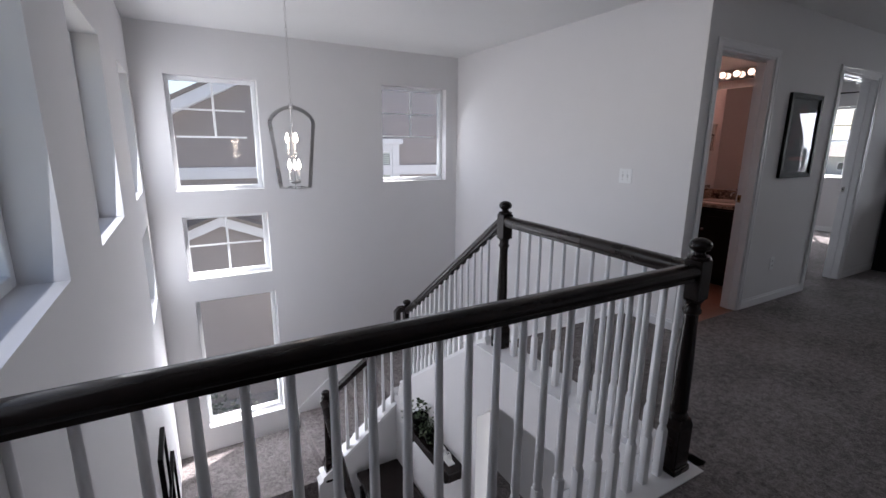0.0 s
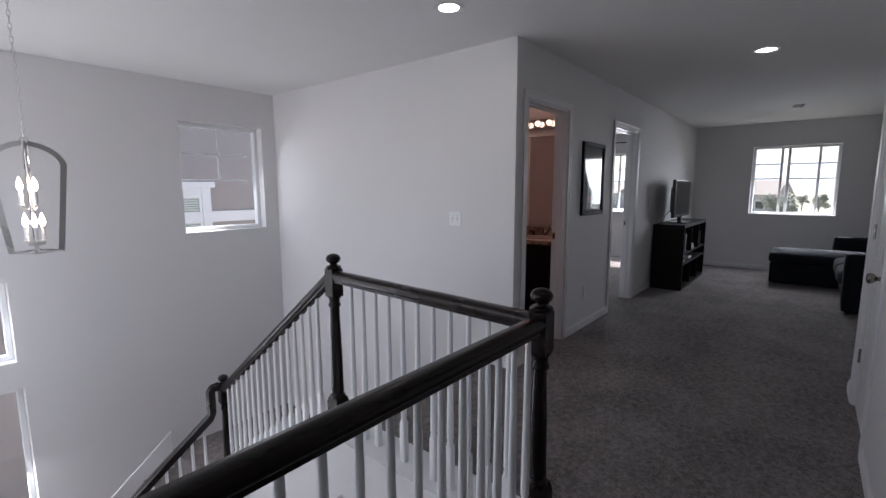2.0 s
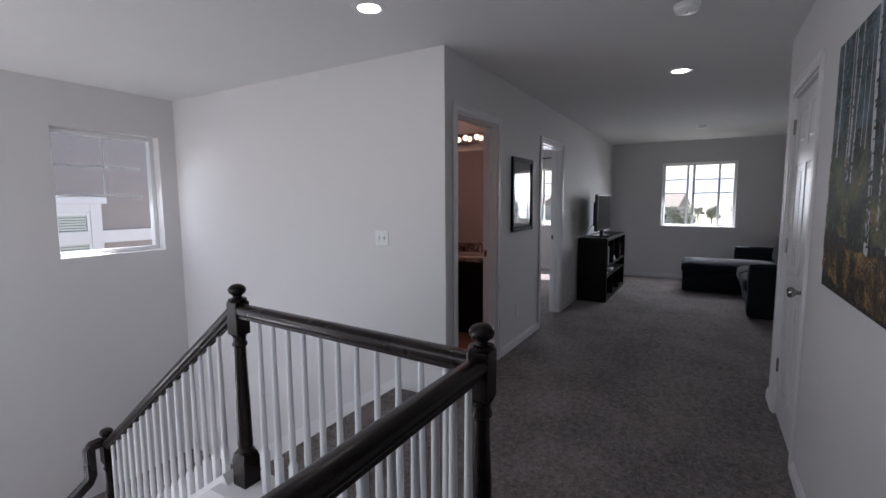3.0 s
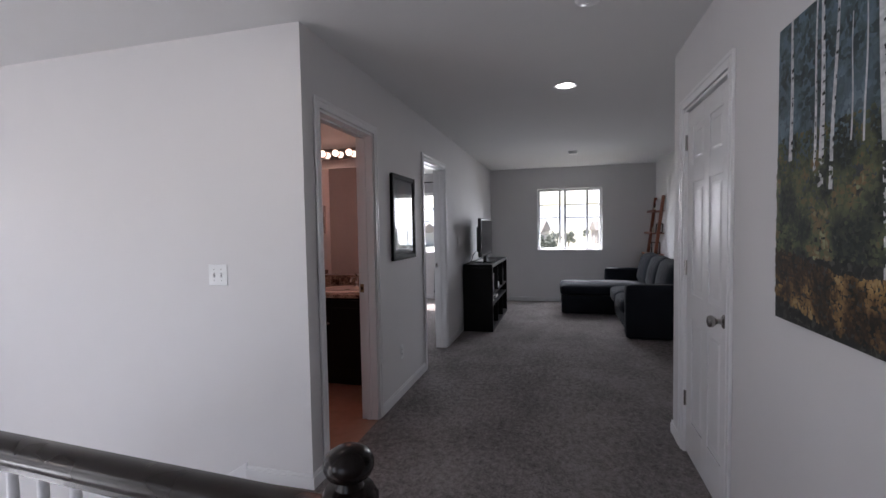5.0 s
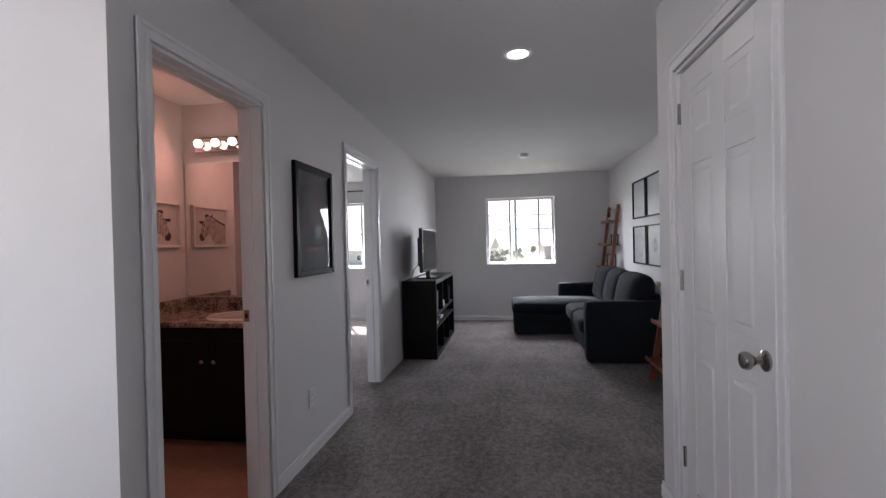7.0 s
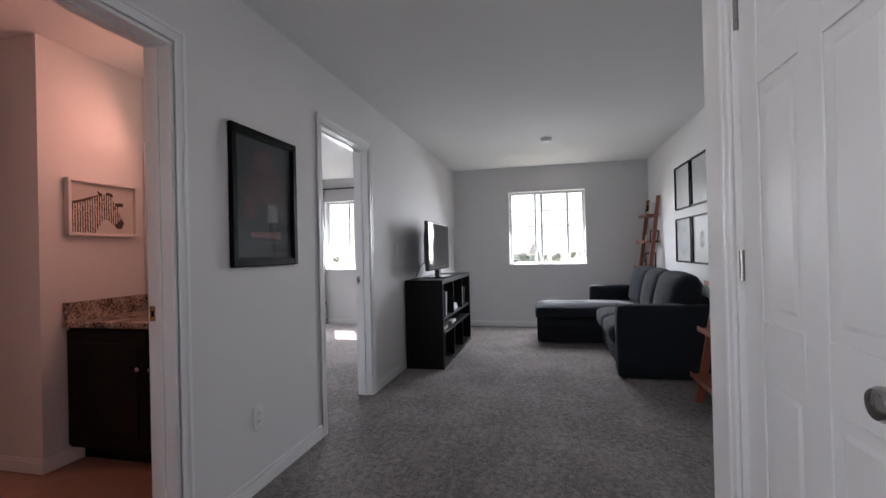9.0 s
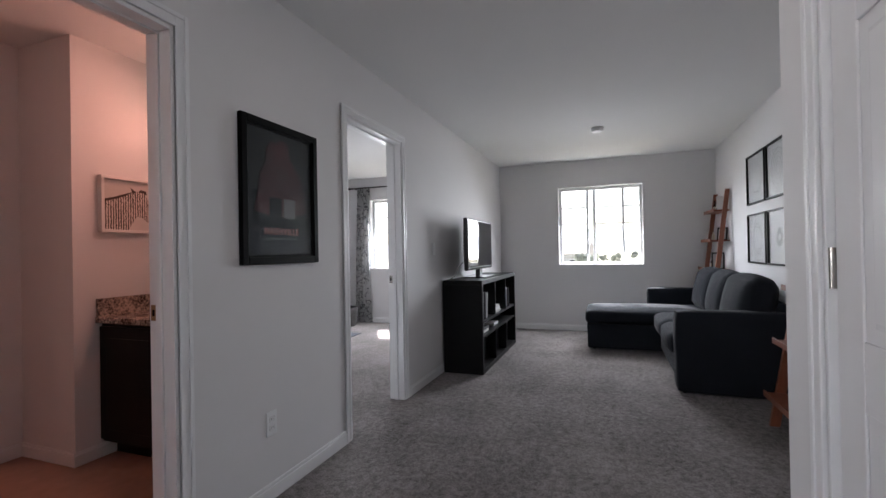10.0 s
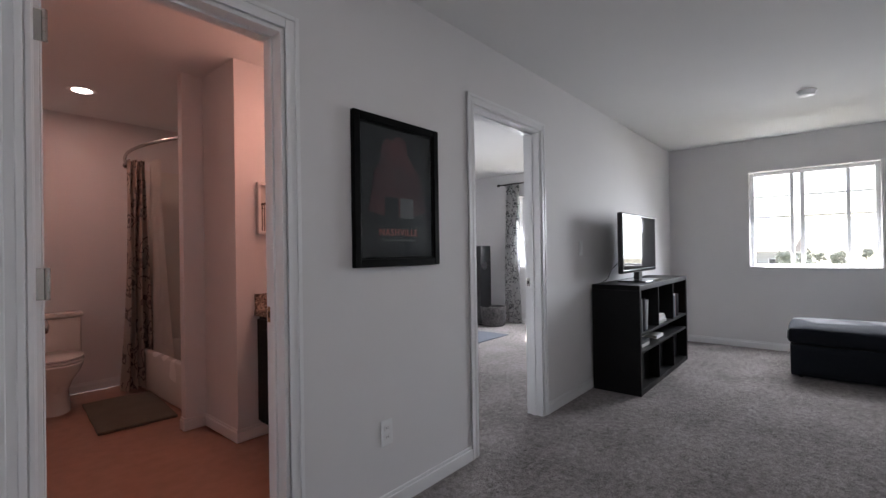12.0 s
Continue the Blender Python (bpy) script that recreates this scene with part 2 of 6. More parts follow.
wall("wall_hall_side", "y", -2.6, YR - 0.12, 1.9, 2.02, 0, H)
wall("wall_hall_end", "x", XW, 1.9, -2.6, -2.48, 0, H)
wall("wall_bath_north", "x", XS + 0.12, XE, 5.52, 5.72, 0, H)
wall("wall_bath_mirror", "y", YB + 0.12, 5.52, 5.47, 5.526, 0, H)
b = box(4.81, 5.47, 3.385, 3.86, 0, H)
box(4.675, 5.47, 3.86, 3.93, 0, H, bm=b)
tagged(part("wall_bath_nook", b, "wall"), "off-white painted bathroom wall with a stepped corner", "wall", "", "structure")

bm = box(XW - 0.2, XE + 0.18, -2.6, 5.72, H, H + 0.15)
tagged(part("ceiling", bm, "ceiling"), "flat white textured plaster ceiling", "ceiling", "", "structure")

# upper floor: carpet over the slab, with the stairwell left open
bm = bmesh.new()
for x0, x1, y0, y1 in ((XW, 2.18, -2.48, 1.10), (2.18, XS, -0.92, 2.54), (XS, XE, -0.92, YB), (*D2, YB, YB + 0.12), (5.526, XE, YB + 0.12, 5.52)):
    box(x0, x1, y0, y1, -0.3, 0, bm=bm)
bmesh.ops.remove_doubles(bm, verts=bm.verts, dist=1e-5)
tagged(part("floor_carpet", bm, "carpet"), "brown-grey cut pile carpet floor", "floor", "", "structure")
bm = box(XS + 0.12, 5.47, YB + 0.12, 5.52, -0.3, -0.004)
box(*D1, YB, YB + 0.12, -0.3, -0.004, bm=bm)
tagged(part("floor_bathroom", bm, "bath_floor"), "tan sheet vinyl bathroom floor", "floor", "", "structure")

# lower level
bm = box(XW, XS, 1.25, YN, LOW - 0.2, LOW)
box(XW, XS, -0.92, 1.25, LOW - 0.2, LOW, bm=bm)
tagged(part("floor_lower", bm, "carpet"), "brown-grey carpet on the lower level", "floor", "", "structure")
RISE, RUN = 0.18, 0.25


def flight(name, start, along, count, run, x0, x1, y0, y1, top):
    """Carpeted steps with rounded nosings, going down along +y, -x or -y."""
    root = empty(name, (0, 0, 0), "carpeted stair flight with rounded nosings", "stairs", "", "structure")
    for i in range(count):
        z = top - RISE * (i + 1)
        a, b2 = start + along * run * i, start + along * run * (i + 1)
        lo, hi = min(a, b2), max(a, b2)
        if x0 is None:
            part("step", box(lo - (0.02 if along > 0 else 0), hi + (0.02 if along < 0 else 0.02), y0, y1, z - 0.3, z, 0.018), "carpet", root)
        else:
            part("step", box(x0, x1, lo, hi + 0.025, z - 0.3, z, 0.018), "carpet", root)
    return root


flight("stairs_upper", 2.54, 1, 6, RUN, 2.28, XS, None, None, 0.0)
bm = box(2.21, XS, 2.54 + 6 * RUN, YN, -1.56, -1.26)
tagged(part("landing_upper", bm, "carpet"), "carpeted stair landing", "landing", "", "structure")
flight("stairs_middle", 2.21, -1, 3, 0.29, None, None, 4.28, YN, -1.26)
bm = box(XW, 2.21 - 3 * 0.29, 4.23, YN, -2.28, -1.98)
tagged(part("landing_lower", bm, "carpet"), "carpeted lower stair landing", "landing", "", "structure")
flight("stairs_lower", 4.23, -1, 3, RUN, XW, 1.28, None, None, -1.98)

# walls under the balustrades
NOSE = lambda y: -(y - 2.54) * RISE / RUN
ys = 2.54 + 6 * RUN
outline = [(1.10, LOW), (1.70, LOW), (1.70, -0.56), (1.85, -0.40), (2.40, -0.385), (2.645, -0.61), (2.645, LOW), (4.28, LOW), (4.28, -1.20), (4.10, -1.20), (ys, NOSE(ys) + 0.05), (2.57, 0.03), (2.54, 0.0), (1.10, 0.0)]
tagged(part("wall_stringer", prism(outline, "x", 2.12, 2.28), "wall"), "white wall below the stair with a clipped-corner opening", "wall", "", "structure")
outline = [(2.28, LOW), (1.28, LOW), (1.28, -1.98), (1.34, -1.93), (2.28, -1.98 + 0.62 + 0.15)]
tagged(part("wall_stringer_lower", prism(outline, "y", 4.15, 4.28), "wall"), "white wall below the lower stair flight", "wall", "", "structure")
tagged(part("wall_well", box(XW, 2.12, 1.10, 1.26, LOW, 0.0), "wall"), "plain wall below the balustrade", "wall", "", "structure")
# Unseen wall; its opening is added to hold the lamp that brightens the lower room.
wall("wall_lower_south", "x", XW, XS, -0.92, -0.8, LOW, -0.3, [(2.3, 3.4, LOW + 0.4, -0.6)])
bm = box(XW, 2.21, 1.072, 1.28, 0.0, 0.006, 0.002)
box(2.06, 2.29, 1.28, 2.60, 0.0, 0.006, 0.002, bm=bm)
tagged(part("trim_curb", bm, "trim"), "white painted balustrade base", "trim", "", "structure")
bm = sweep([(2.215, 2.58, 0.035), (2.215, ys, NOSE(ys) + 0.06)], [(-0.09, -0.012), (0.09, -0.012), (0.09, 0.018), (-0.09, 0.018)])
sweep([(2.28, 4.215, -1.2), (1.32, 4.215, -1.92)], [(-0.085, -0.012), (0.085, -0.012), (0.085, 0.018), (-0.085, 0.018)], bm=bm)
tagged(part("trim_stair_cap", bm, "trim"), "white painted sloping cap", "trim", "", "structure")


# ---------------------------------------------------------------- windows
def along(axis, u0, u1, w0, w1, z0, z1, bevel=0.0, bm=None):
    if axis == "x":
        return box(u0, u1, w0, w1, z0, z1, bevel, bm)
    return box(w0, w1, u0, u1, z0, z1, bevel, bm)


def window(name, axis, hole, w0, w1, stiles=(), bars=(), label="white vinyl window"):
    """A vinyl window in a wall opening. stiles: (share, width) upright; bars: (u0, u1, v0, v1) shares of thin glazing bars."""
    u0, u1, z0, z1 = hole
    f = 0.04
    root = empty(name, (0, 0, 0), label, "window", "", "structure")
    bm = along(axis, u0 + 0.001, u0 + f, w0, w1, z0 + 0.001, z1 - 0.001, 0.005)
    along(axis, u1 - f, u1 - 0.001, w0, w1, z0 + 0.001, z1 - 0.001, 0.005, bm)
    along(axis, u0 + f, u1 - f, w0, w1, z0 + 0.001, z0 + f, 0.005, bm)
    along(axis, u0 + f, u1 - f, w0, w1, z1 - f, z1 - 0.001, 0.005, bm)
    part("window_frame", bm, "vinyl", root)
    mid = (w0 + w1) / 2
    a, b, c, d = u0 + f, u1 - f, z0 + f, z1 - f
    edges = [a] + [a + (b - a) * s for s, wd in stiles] + [b]
    for s, wd in stiles:
        u = a + (b - a) * s
        part("sash_stile", along(axis, u - wd / 2, u + wd / 2, mid - 0.018, mid + 0.018, c, d, 0.004), "vinyl", root)
    for p, q in zip(edges, edges[1:]):
        g = part("pane", along(axis, p, q, mid - 0.003, mid + 0.003, c, d), "glass", root)
        g.visible_shadow = False
    for s0, s1, v0, v1 in bars:
        if s0 == s1:
            u = a + (b - a) * s0
            part("glazing_bar", along(axis, u - 0.011, u + 0.011, mid - 0.008, mid + 0.006, c + (d - c) * v0, c + (d - c) * v1, 0.002), "vinyl", root)
        else:
            z = c + (d - c) * v0
            part("glazing_bar", along(axis, a + (b - a) * s0, a + (b - a) * s1, mid - 0.0055, mid + 0.0035, z - 0.009, z + 0.009, 0.002), "vinyl", root)
    return root


HIGH_GRID = ((0.5, 0.5, 0.48, 1.0), (0.02, 0.9, 0.74, 0.74), (0.02, 0.9, 0.48, 0.48))
CROSS = ((0.5, 0.5, 0.0, 1.0), (0.0, 0.96, 0.5, 0.5))
for i, hole in enumerate(NORTH_WINDOWS):
    window("window_north_%d" % (i + 1), "x", hole, YN + 0.10, YN + 0.17, (), (HIGH_GRID, HIGH_GRID, CROSS, ())[i])
for i, hole in enumerate(WEST_WINDOWS):
    window("window_west_%d" % (i + 1), "y", hole, XW - 0.19, XW - 0.12, (), (HIGH_GRID, HIGH_GRID, HIGH_GRID, CROSS, ())[i])
for i, hole in enumerate(EAST_WINDOWS):
    window("window_east_%d" % (i + 1), "y", hole, XE + 0.09, XE + 0.16, ((0.20, 0.035), (0.57, 0.04), (0.66, 0.035)),
           ((0.0, 0.55, 0.76, 0.76), (0.68, 1.0, 0.76, 0.76), (0.0, 0.55, 0.53, 0.53), (0.68, 1.0, 0.53, 0.53)), "white vinyl sliding window")
# stools of the east windows
for i, (u0, u1, z0, z1) in enumerate(EAST_WINDOWS):
    tagged(part("window_sill_%d" % (i + 1), box(XE - 0.012, XE + 0.088, u0 + 0.002, u1 - 0.002, z0, z0 + 0.012, 0.003), "trim"), "white painted window sill", "sill", "", "structure")

# daylight that comes in at the window openings
DAYLIGHT = []


def opening_lamp(name, at, target, w, h, power, colour=(0.93, 0.96, 1.0), spread=180):
    lamp = new(name, bpy.data.lights.new(name, "AREA"))
    lamp.data.shape, lamp.data.size, lamp.data.size_y = "RECTANGLE", w, h
    lamp.data.energy, lamp.data.color = power, colour
    lamp.data.spread = radians(spread)
    lamp.matrix_world = look(at, target)
    return lamp


for k, (u0, u1, z0, z1) in enumerate(WEST_WINDOWS):
    c = ((u0 + u1) / 2, (z0 + z1) / 2)
    opening_lamp("daylight_west", (XW + 0.012, c[0], c[1]), (2, c[0], c[1] - 0.2), u1 - u0, z1 - z0, LAMP_WEST[k])
for k, (u0, u1, z0, z1) in enumerate(NORTH_WINDOWS):
    c = ((u0 + u1) / 2, (z0 + z1) / 2)
    opening_lamp("daylight_north", (c[0], YN + 0.08, c[1]), (c[0], YN - 2, c[1] - 1.3), u1 - u0 - 0.04, z1 - z0 - 0.04, LAMP_NORTH[k])
for k, (u0, u1, z0, z1) in enumerate(EAST_WINDOWS):
    c = ((u0 + u1) / 2, (z0 + z1) / 2)
    opening_lamp("daylight_east", (XE + 0.02, c[0], c[1]), (XE - 2, c[0], c[1] - 1.4), u1 - u0, z1 - z0, LAMP_EAST[k], (0.89, 0.95, 1.0), 140)
# Added lamp in the unseen lower opening, lifts the room behind the stringer wall.
opening_lamp("fill_lower", (2.85, -0.9, LOW + 1.25), (2.85, 1.0, LOW + 1.0), 1.1, 1.6, 20.0)


# ---------------------------------------------------------------- doors, casings, baseboards
def casing(name, x0, x1, top, y, face, wide=0.056):
    """Moulded casing round an opening on the wall face y; face +1 or -1 is the side that it stands out to."""
    bm = bmesh.new()
    for inset, width, proud in ((0.004, wide, 0.009), (0.004, 0.018, 0.012), (wide - 0.014, 0.018, 0.014)):
        a, b2 = x0 - inset, x1 + inset
        lo, hi = sorted((y, y + face * proud))
        box(a - width, a, lo, hi, 0, top + inset + width, 0.003, bm)
        box(b2, b2 + width, lo, hi, 0, top + inset + width, 0.003, bm)
        box(a, b2, lo, hi, top + inset, top + inset + width, 0.003, bm)
    return tagged(part(name, bm, "trim"), "white moulded door casing", "trim", "", "structure")


def jamb(name, x0, x1, top, y0, y1, stop):
    bm = box(x0, x0 + 0.014, y0 - 0.003, y1 + 0.003, 0, top, 0.002)
    box(x1 - 0.014, x1, y0 - 0.003, y1 + 0.003, 0, top, 0.002, bm)
    box(x0 + 0.014, x1 - 0.014, y0 - 0.003, y1 + 0.003, top - 0.014, top, 0.002, bm)
    box(x0 + 0.014, x0 + 0.024, stop, stop + 0.03, 0, top - 0.014, 0.002, bm)
    box(x1 - 0.024, x1 - 0.014, stop, stop + 0.03, 0, top - 0.014, 0.002, bm)
    box(x0 + 0.024, x1 - 0.024, stop, stop + 0.03, top - 0.024, top - 0.014, 0.002, bm)
    return tagged(part(name, bm, "trim"), "white painted door jamb", "trim", "", "structure")


casing("trim_casing_bathroom", *D1, 2.03, YB, -1)
casing("trim_casing_bedroom", *D2, 2.03, YB, -1)
casing("trim_casing_closet", *D3, 2.03, YR, 1, 0.06)
casing("trim_casing_bedroom_inner", *D2, 2.03, YB + 0.12, 1)
jamb("trim_jamb_bathroom", *D1, 2.03, YB, YB + 0.12, YB + 0.05)
jamb("trim_jamb_bedroom", *D2, 2.03, YB, YB + 0.12, YB + 0.05)
jamb("trim_jamb_closet", *D3, 2.03, YR - 0.12, YR, YR - 0.085)
for x, z in ((D1[1] - 0.0155, 0.95), (D2[1] - 0.0155, 0.95)):
    root = empty("strike_plate", (x, YB + 0.100, z), "brushed metal strike plate in the door jamb", "strike plate")
    part("plate", box(-0.0015, 0.0012, -0.014, 0.014, -0.03, 0.03, 0.001), "nickel" if x > 5 else "brass", root)
    part("hole", box(-0.0022, -0.0014, -0.006, 0.006, -0.012, 0.012), "black", root)


def panel_door(name, w, h, label, knob_side=1, category="door"):
    """A six-panel door: leaf in x 0..w, thickness y -0.035..0, hinges at x 0, knob towards x w."""
    root = empty(name, (0, 0, 0), label, category, "", "structure")
    part("door_leaf", box(0, w, -0.029, -0.006, 0.008, h, 0.002), "trim", root)
    st = 0.105 if w > 0.66 else 0.095
    rails = [(0.008, 0.22), (0.83, 0.97), (1.60, 1.70), (1.91, h)]
    faces = ((-0.006, 0.0), (-0.035, -0.029))
    for a, c in ((0, st), (w / 2 - 0.045, w / 2 + 0.045), (w - st, w)):
        bm = bmesh.new()
        for y0, y1 in faces:
            box(a, c, y0, y1, 0.008, h, 0.0025, bm)
        part("stile", bm, "trim", root)
    for z0, z1 in rails:
        bm = bmesh.new()
        for y0, y1 in faces:
            for a, c in ((st, w / 2 - 0.045), (w / 2 + 0.045, w - st)):
                box(a, c, y0, y1, z0, z1, 0.0025, bm)
        part("rail", bm, "trim", root)
    for z0, z1 in ((0.22, 0.83), (0.97, 1.60), (1.70, 1.91)):
        for a, c in ((st, w / 2 - 0.045), (w / 2 + 0.045, w - st)):
            bm = bmesh.new()
            for y0, y1, k in ((-0.007, -0.0015, 1), (-0.0335, -0.028, -1)):
                own = box(a + 0.028, c - 0.028, y0, y1, z0 + 0.028, z1 - 0.028)
                for v in own.verts:
                    outer = v.co.y > -0.004 if k > 0 else v.co.y < -0.031
                    if outer:
                        v.co.x += 0.014 if v.co.x < (a + c) / 2 else -0.014
                        v.co.z += 0.014 if v.co.z < (z0 + z1) / 2 else -0.014
                join(bm, own)
            part("panel", bm, "trim", root)
    for k in (1, -1):
        m = pose(w - 0.062, 0 if k > 0 else -0.035, 0.92, -90 * k)
        knob = part("door_knob", lathe([(0.032, 0.0), (0.032, 0.006), (0.026, 0.010), (0.012, 0.014), (0.011, 0.032), (0.02, 0.040), (0.0275, 0.052), (0.028, 0.060), (0.024, 0.068), (0.012, 0.072)], n=24), "nickel", root, "brushed nickel door knob", True, m)
    part("latch", box(w - 0.0005, w + 0.0015, -0.029, -0.006, 0.89, 0.95, 0.0008), "nickel", root, "metal latch plate")
    for z in (0.33, 1.11, 1.84):
        hg = part("hinge", lathe([(0.007, -0.045), (0.007, -0.02), (0.0062, -0.02), (0.0062, -0.018), (0.007, -0.018), (0.007, 0.018), (0.0062, 0.018), (0.0062, 0.02), (0.007, 0.02), (0.007, 0.045)], n=10, m=pose(-0.004, 0.006, z)), "nickel", root, "brushed metal hinge", True)
        part("hinge_leaf", box(-0.0018, 0.0, -0.032, 0.004, z - 0.045, z + 0.045, 0.001), "nickel", hg)
    return root


d = panel_door("door_closet", D3[1] - D3[0] - 0.033, 2.008, "white six-panel closet door, closed, with nickel knob")
d.matrix_world = Matrix(((-1, 0, 0, D3[1] - 0.017), (0, 1, 0, YR - 0.014), (0, 0, 1, 0), (0, 0, 0, 1)))
d = panel_door("door_bathroom", 0.655, 2.008, "white six-panel bathroom door standing open")
d.matrix_world = pose(3.738, YB + 0.128, 0, 0, 0, 88) @ Matrix.Diagonal((1, -1, 1, 1)) @ pose(0, 0, 0)
d = panel_door("door_bedroom", 0.78, 2.008, "white six-panel bedroom door standing open against the wall")
d.matrix_world = pose(5.652, YB + 0.128, 0, 0, 0, 90) @ Matrix.Diagonal((1, -1, 1, 1))


def baseboards():
    hgt, th = 0.082, 0.013
    runs = [("x", D1[1] + 0.061, D2[0] - 0.061, YB, -1), ("x", 6.456, XE, YB, -1), ("y", -0.745, YB, XE, -1), ("x", 4.64, XE, -0.745, 1),
            ("y", -0.745, YR, 4.64, 1), ("x", D3[1] + 0.065, 4.64 + th, YR, 1), ("x", 1.9, D3[0] - 0.065, YR, 1), ("y", YB, 2.52, XS, -1), ("x", XS - th, 3.625, YB, -1),
            ("y", 3.0, 5.52, 5.526, 1), ("y", YB + 0.12, 5.52, XE, -1), ("x", 5.526, XE, 5.52, -1), ("x", 6.45, XE, YB + 0.12, 1),
            ("y", 3.385, 3.86, 4.81, -1), ("x", 4.81 - th, 5.03, 3.385, -1), ("x", 4.675 - th, 4.81, 3.86, -1), ("y", 3.86, 3.93, 4.675, -1), ("x", XS + 0.12, 4.74, 5.52, -1), ("y", 2.9, 5.52, XS + 0.12, 1),
            ("y", -2.48, 1.10, XW, 1)]
    for i, (ax, a, b2, t, side) in enumerate(runs):
        bm = bmesh.new()
        for z0, z1, p in ((0.0, hgt - 0.018, th), (hgt - 0.018, hgt, th * 0.6)):
            lo, hi = sorted((t, t + side * p))
            along(ax, a, b2, lo, hi, z0, z1, 0.003, bm)
        tagged(part("baseboard_%d" % (i + 1), bm, "trim"), "white painted baseboard", "baseboard", "", "structure")
    # skirt boards that follow the stairs
    bm = prism([(2.50, -0.02), (ys, NOSE(ys) - 0.02), (ys, NOSE(ys) + 0.20), (2.50, 0.10)], "x", XS - 0.014, XS)
    prism([(2.20, -1.26), (1.28, -1.98), (1.28, -1.78), (2.20, -1.06)], "y", YN - 0.014, YN, bm)
    tagged(part("trim_stair_skirt", bm, "trim"), "white stair skirt board", "trim", "", "structure")


baseboards()


# ---------------------------------------------------------------- balustrade
RAIL = [(-0.026, -0.028), (0.026, -0.028), (0.026, -0.016), (0.034, -0.006), (0.036, 0.010), (0.030, 0.024), (0.016, 0.033), (-0.016, 0.033), (-0.030, 0.024), (-0.036, 0.010), (-0.034, -0.006), (-0.026, -0.016)]

FILLET = [(-0.015, -0.034), (0.015, -0.034), (0.015, -0.027), (-0.015, -0.027)]


def newel(name, at, foot, top, label):
    """A turned newel post with square blocks and a ball top."""
    root = empty(name, at, label, "newel post", "newel posts of the stair")
    s = 0.037
    bm = box(-s, s, -s, s, top - 0.245, top - 0.085, 0.005)
    part("top_block", bm, "dark_wood", root)
    bm = lathe([(0.042, foot + 0.245), (0.043, foot + 0.26), (0.032, foot + 0.275), (0.037, foot + 0.29), (0.035, foot + 0.32), (0.033, foot + 0.5), (0.027, top - 0.36), (0.027, top - 0.31), (0.035, top - 0.30), (0.035, top - 0.29), (0.029, top - 0.28), (0.03, top - 0.26), (0.04, top - 0.245)], n=20)
    part("shaft", bm, "dark_wood", root, "", True)
    w = 0.046
    bm = box(-w, w, -w, w, foot, foot + 0.215, 0.004)
    own = box(-w, w, -w, w, foot + 0.214, foot + 0.25)
    for v in own.verts:
        if v.co.z > foot + 0.23:
            v.co.x, v.co.y = math.copysign(s, v.co.x), math.copysign(s, v.co.y)
    join(bm, own)
    part("bottom_block", bm, "dark_wood", root)
    bm = box(-w - 0.007, w + 0.007, -w - 0.007, w + 0.007, foot, foot + 0.03, 0.006)
    part("base_moulding", bm, "dark_wood", root)
    bm = lathe([(0.040, top - 0.086), (0.044, top - 0.078), (0.040, top - 0.070), (0.024, top - 0.066), (0.020, top - 0.056), (0.026, top - 0.052), (0.036, top - 0.045), (0.041, top - 0.034), (0.041, top - 0.024), (0.034, top - 0.012), (0.022, top - 0.004), (0.008, top)], n=24)
    part("cap", bm, "dark_wood", root, "", True)
    return root


NEWEL = "dark-stained turned newel post with ball cap"
newel("newel_post", (2.105, 1.158, 0), 0.005, 1.018, NEWEL)
newel("newel_post", (2.19, 2.49, 0), -0.08, 1.014, NEWEL)
newel("newel_post", (2.28, 4.185, -1.22), 0.0, 1.03, NEWEL)
newel("newel_post", (1.40, 4.2, -1.98), 0.0, 1.0, NEWEL)
ZR = 0.884
RAIL_LABEL = "dark-stained moulded wooden handrail"


def handrail(points, up=(0, 0, 1)):
    root = empty("handrail", (0, 0, 0), RAIL_LABEL, "handrail", "handrails of the stair")
    part("rail", sweep(points, RAIL, up=up), "dark_wood", root, "", True)
    part("fillet", sweep(points, FILLET, up=up), "dark_wood", root, "narrow strip under the rail")
    return root


handrail([(XW, 1.16, ZR), (2.07, 1.158, ZR)])
handrail([(2.107, 1.195, ZR), (2.188, 2.452, ZR)])
SL = RISE / RUN
Z2 = lambda y: 0.848 - (y - 2.56) * SL
handrail([(2.195, 2.528, Z2(2.528)), (2.275, 4.15, Z2(4.15))])
handrail([(2.245, 4.19, -0.28), (2.19, 4.19, -0.283), (2.172, 4.19, -0.30), (2.172, 4.19, -0.49), (2.155, 4.19, -0.53), (1.43, 4.20, -1.05)], up=(0, 1, 0.001))
handrail([(1.37, 4.17, -1.08), (1.37, 3.35, -1.62)])

# one baluster mesh for level rails, one for the raked ones
BAL = "white turned wooden baluster"


def baluster_mesh(h, foot):
    bm = box(-0.0155, 0.0155, -0.0155, 0.0155, 0, foot, 0.002)
    lathe([(0.0155, foot), (0.0165, foot + 0.008), (0.012, foot + 0.02), (0.0155, foot + 0.032), (0.016, foot + 0.06), (0.0135, foot + (h - foot) * 0.45), (0.0105, h)], bm, 12)
    return bm


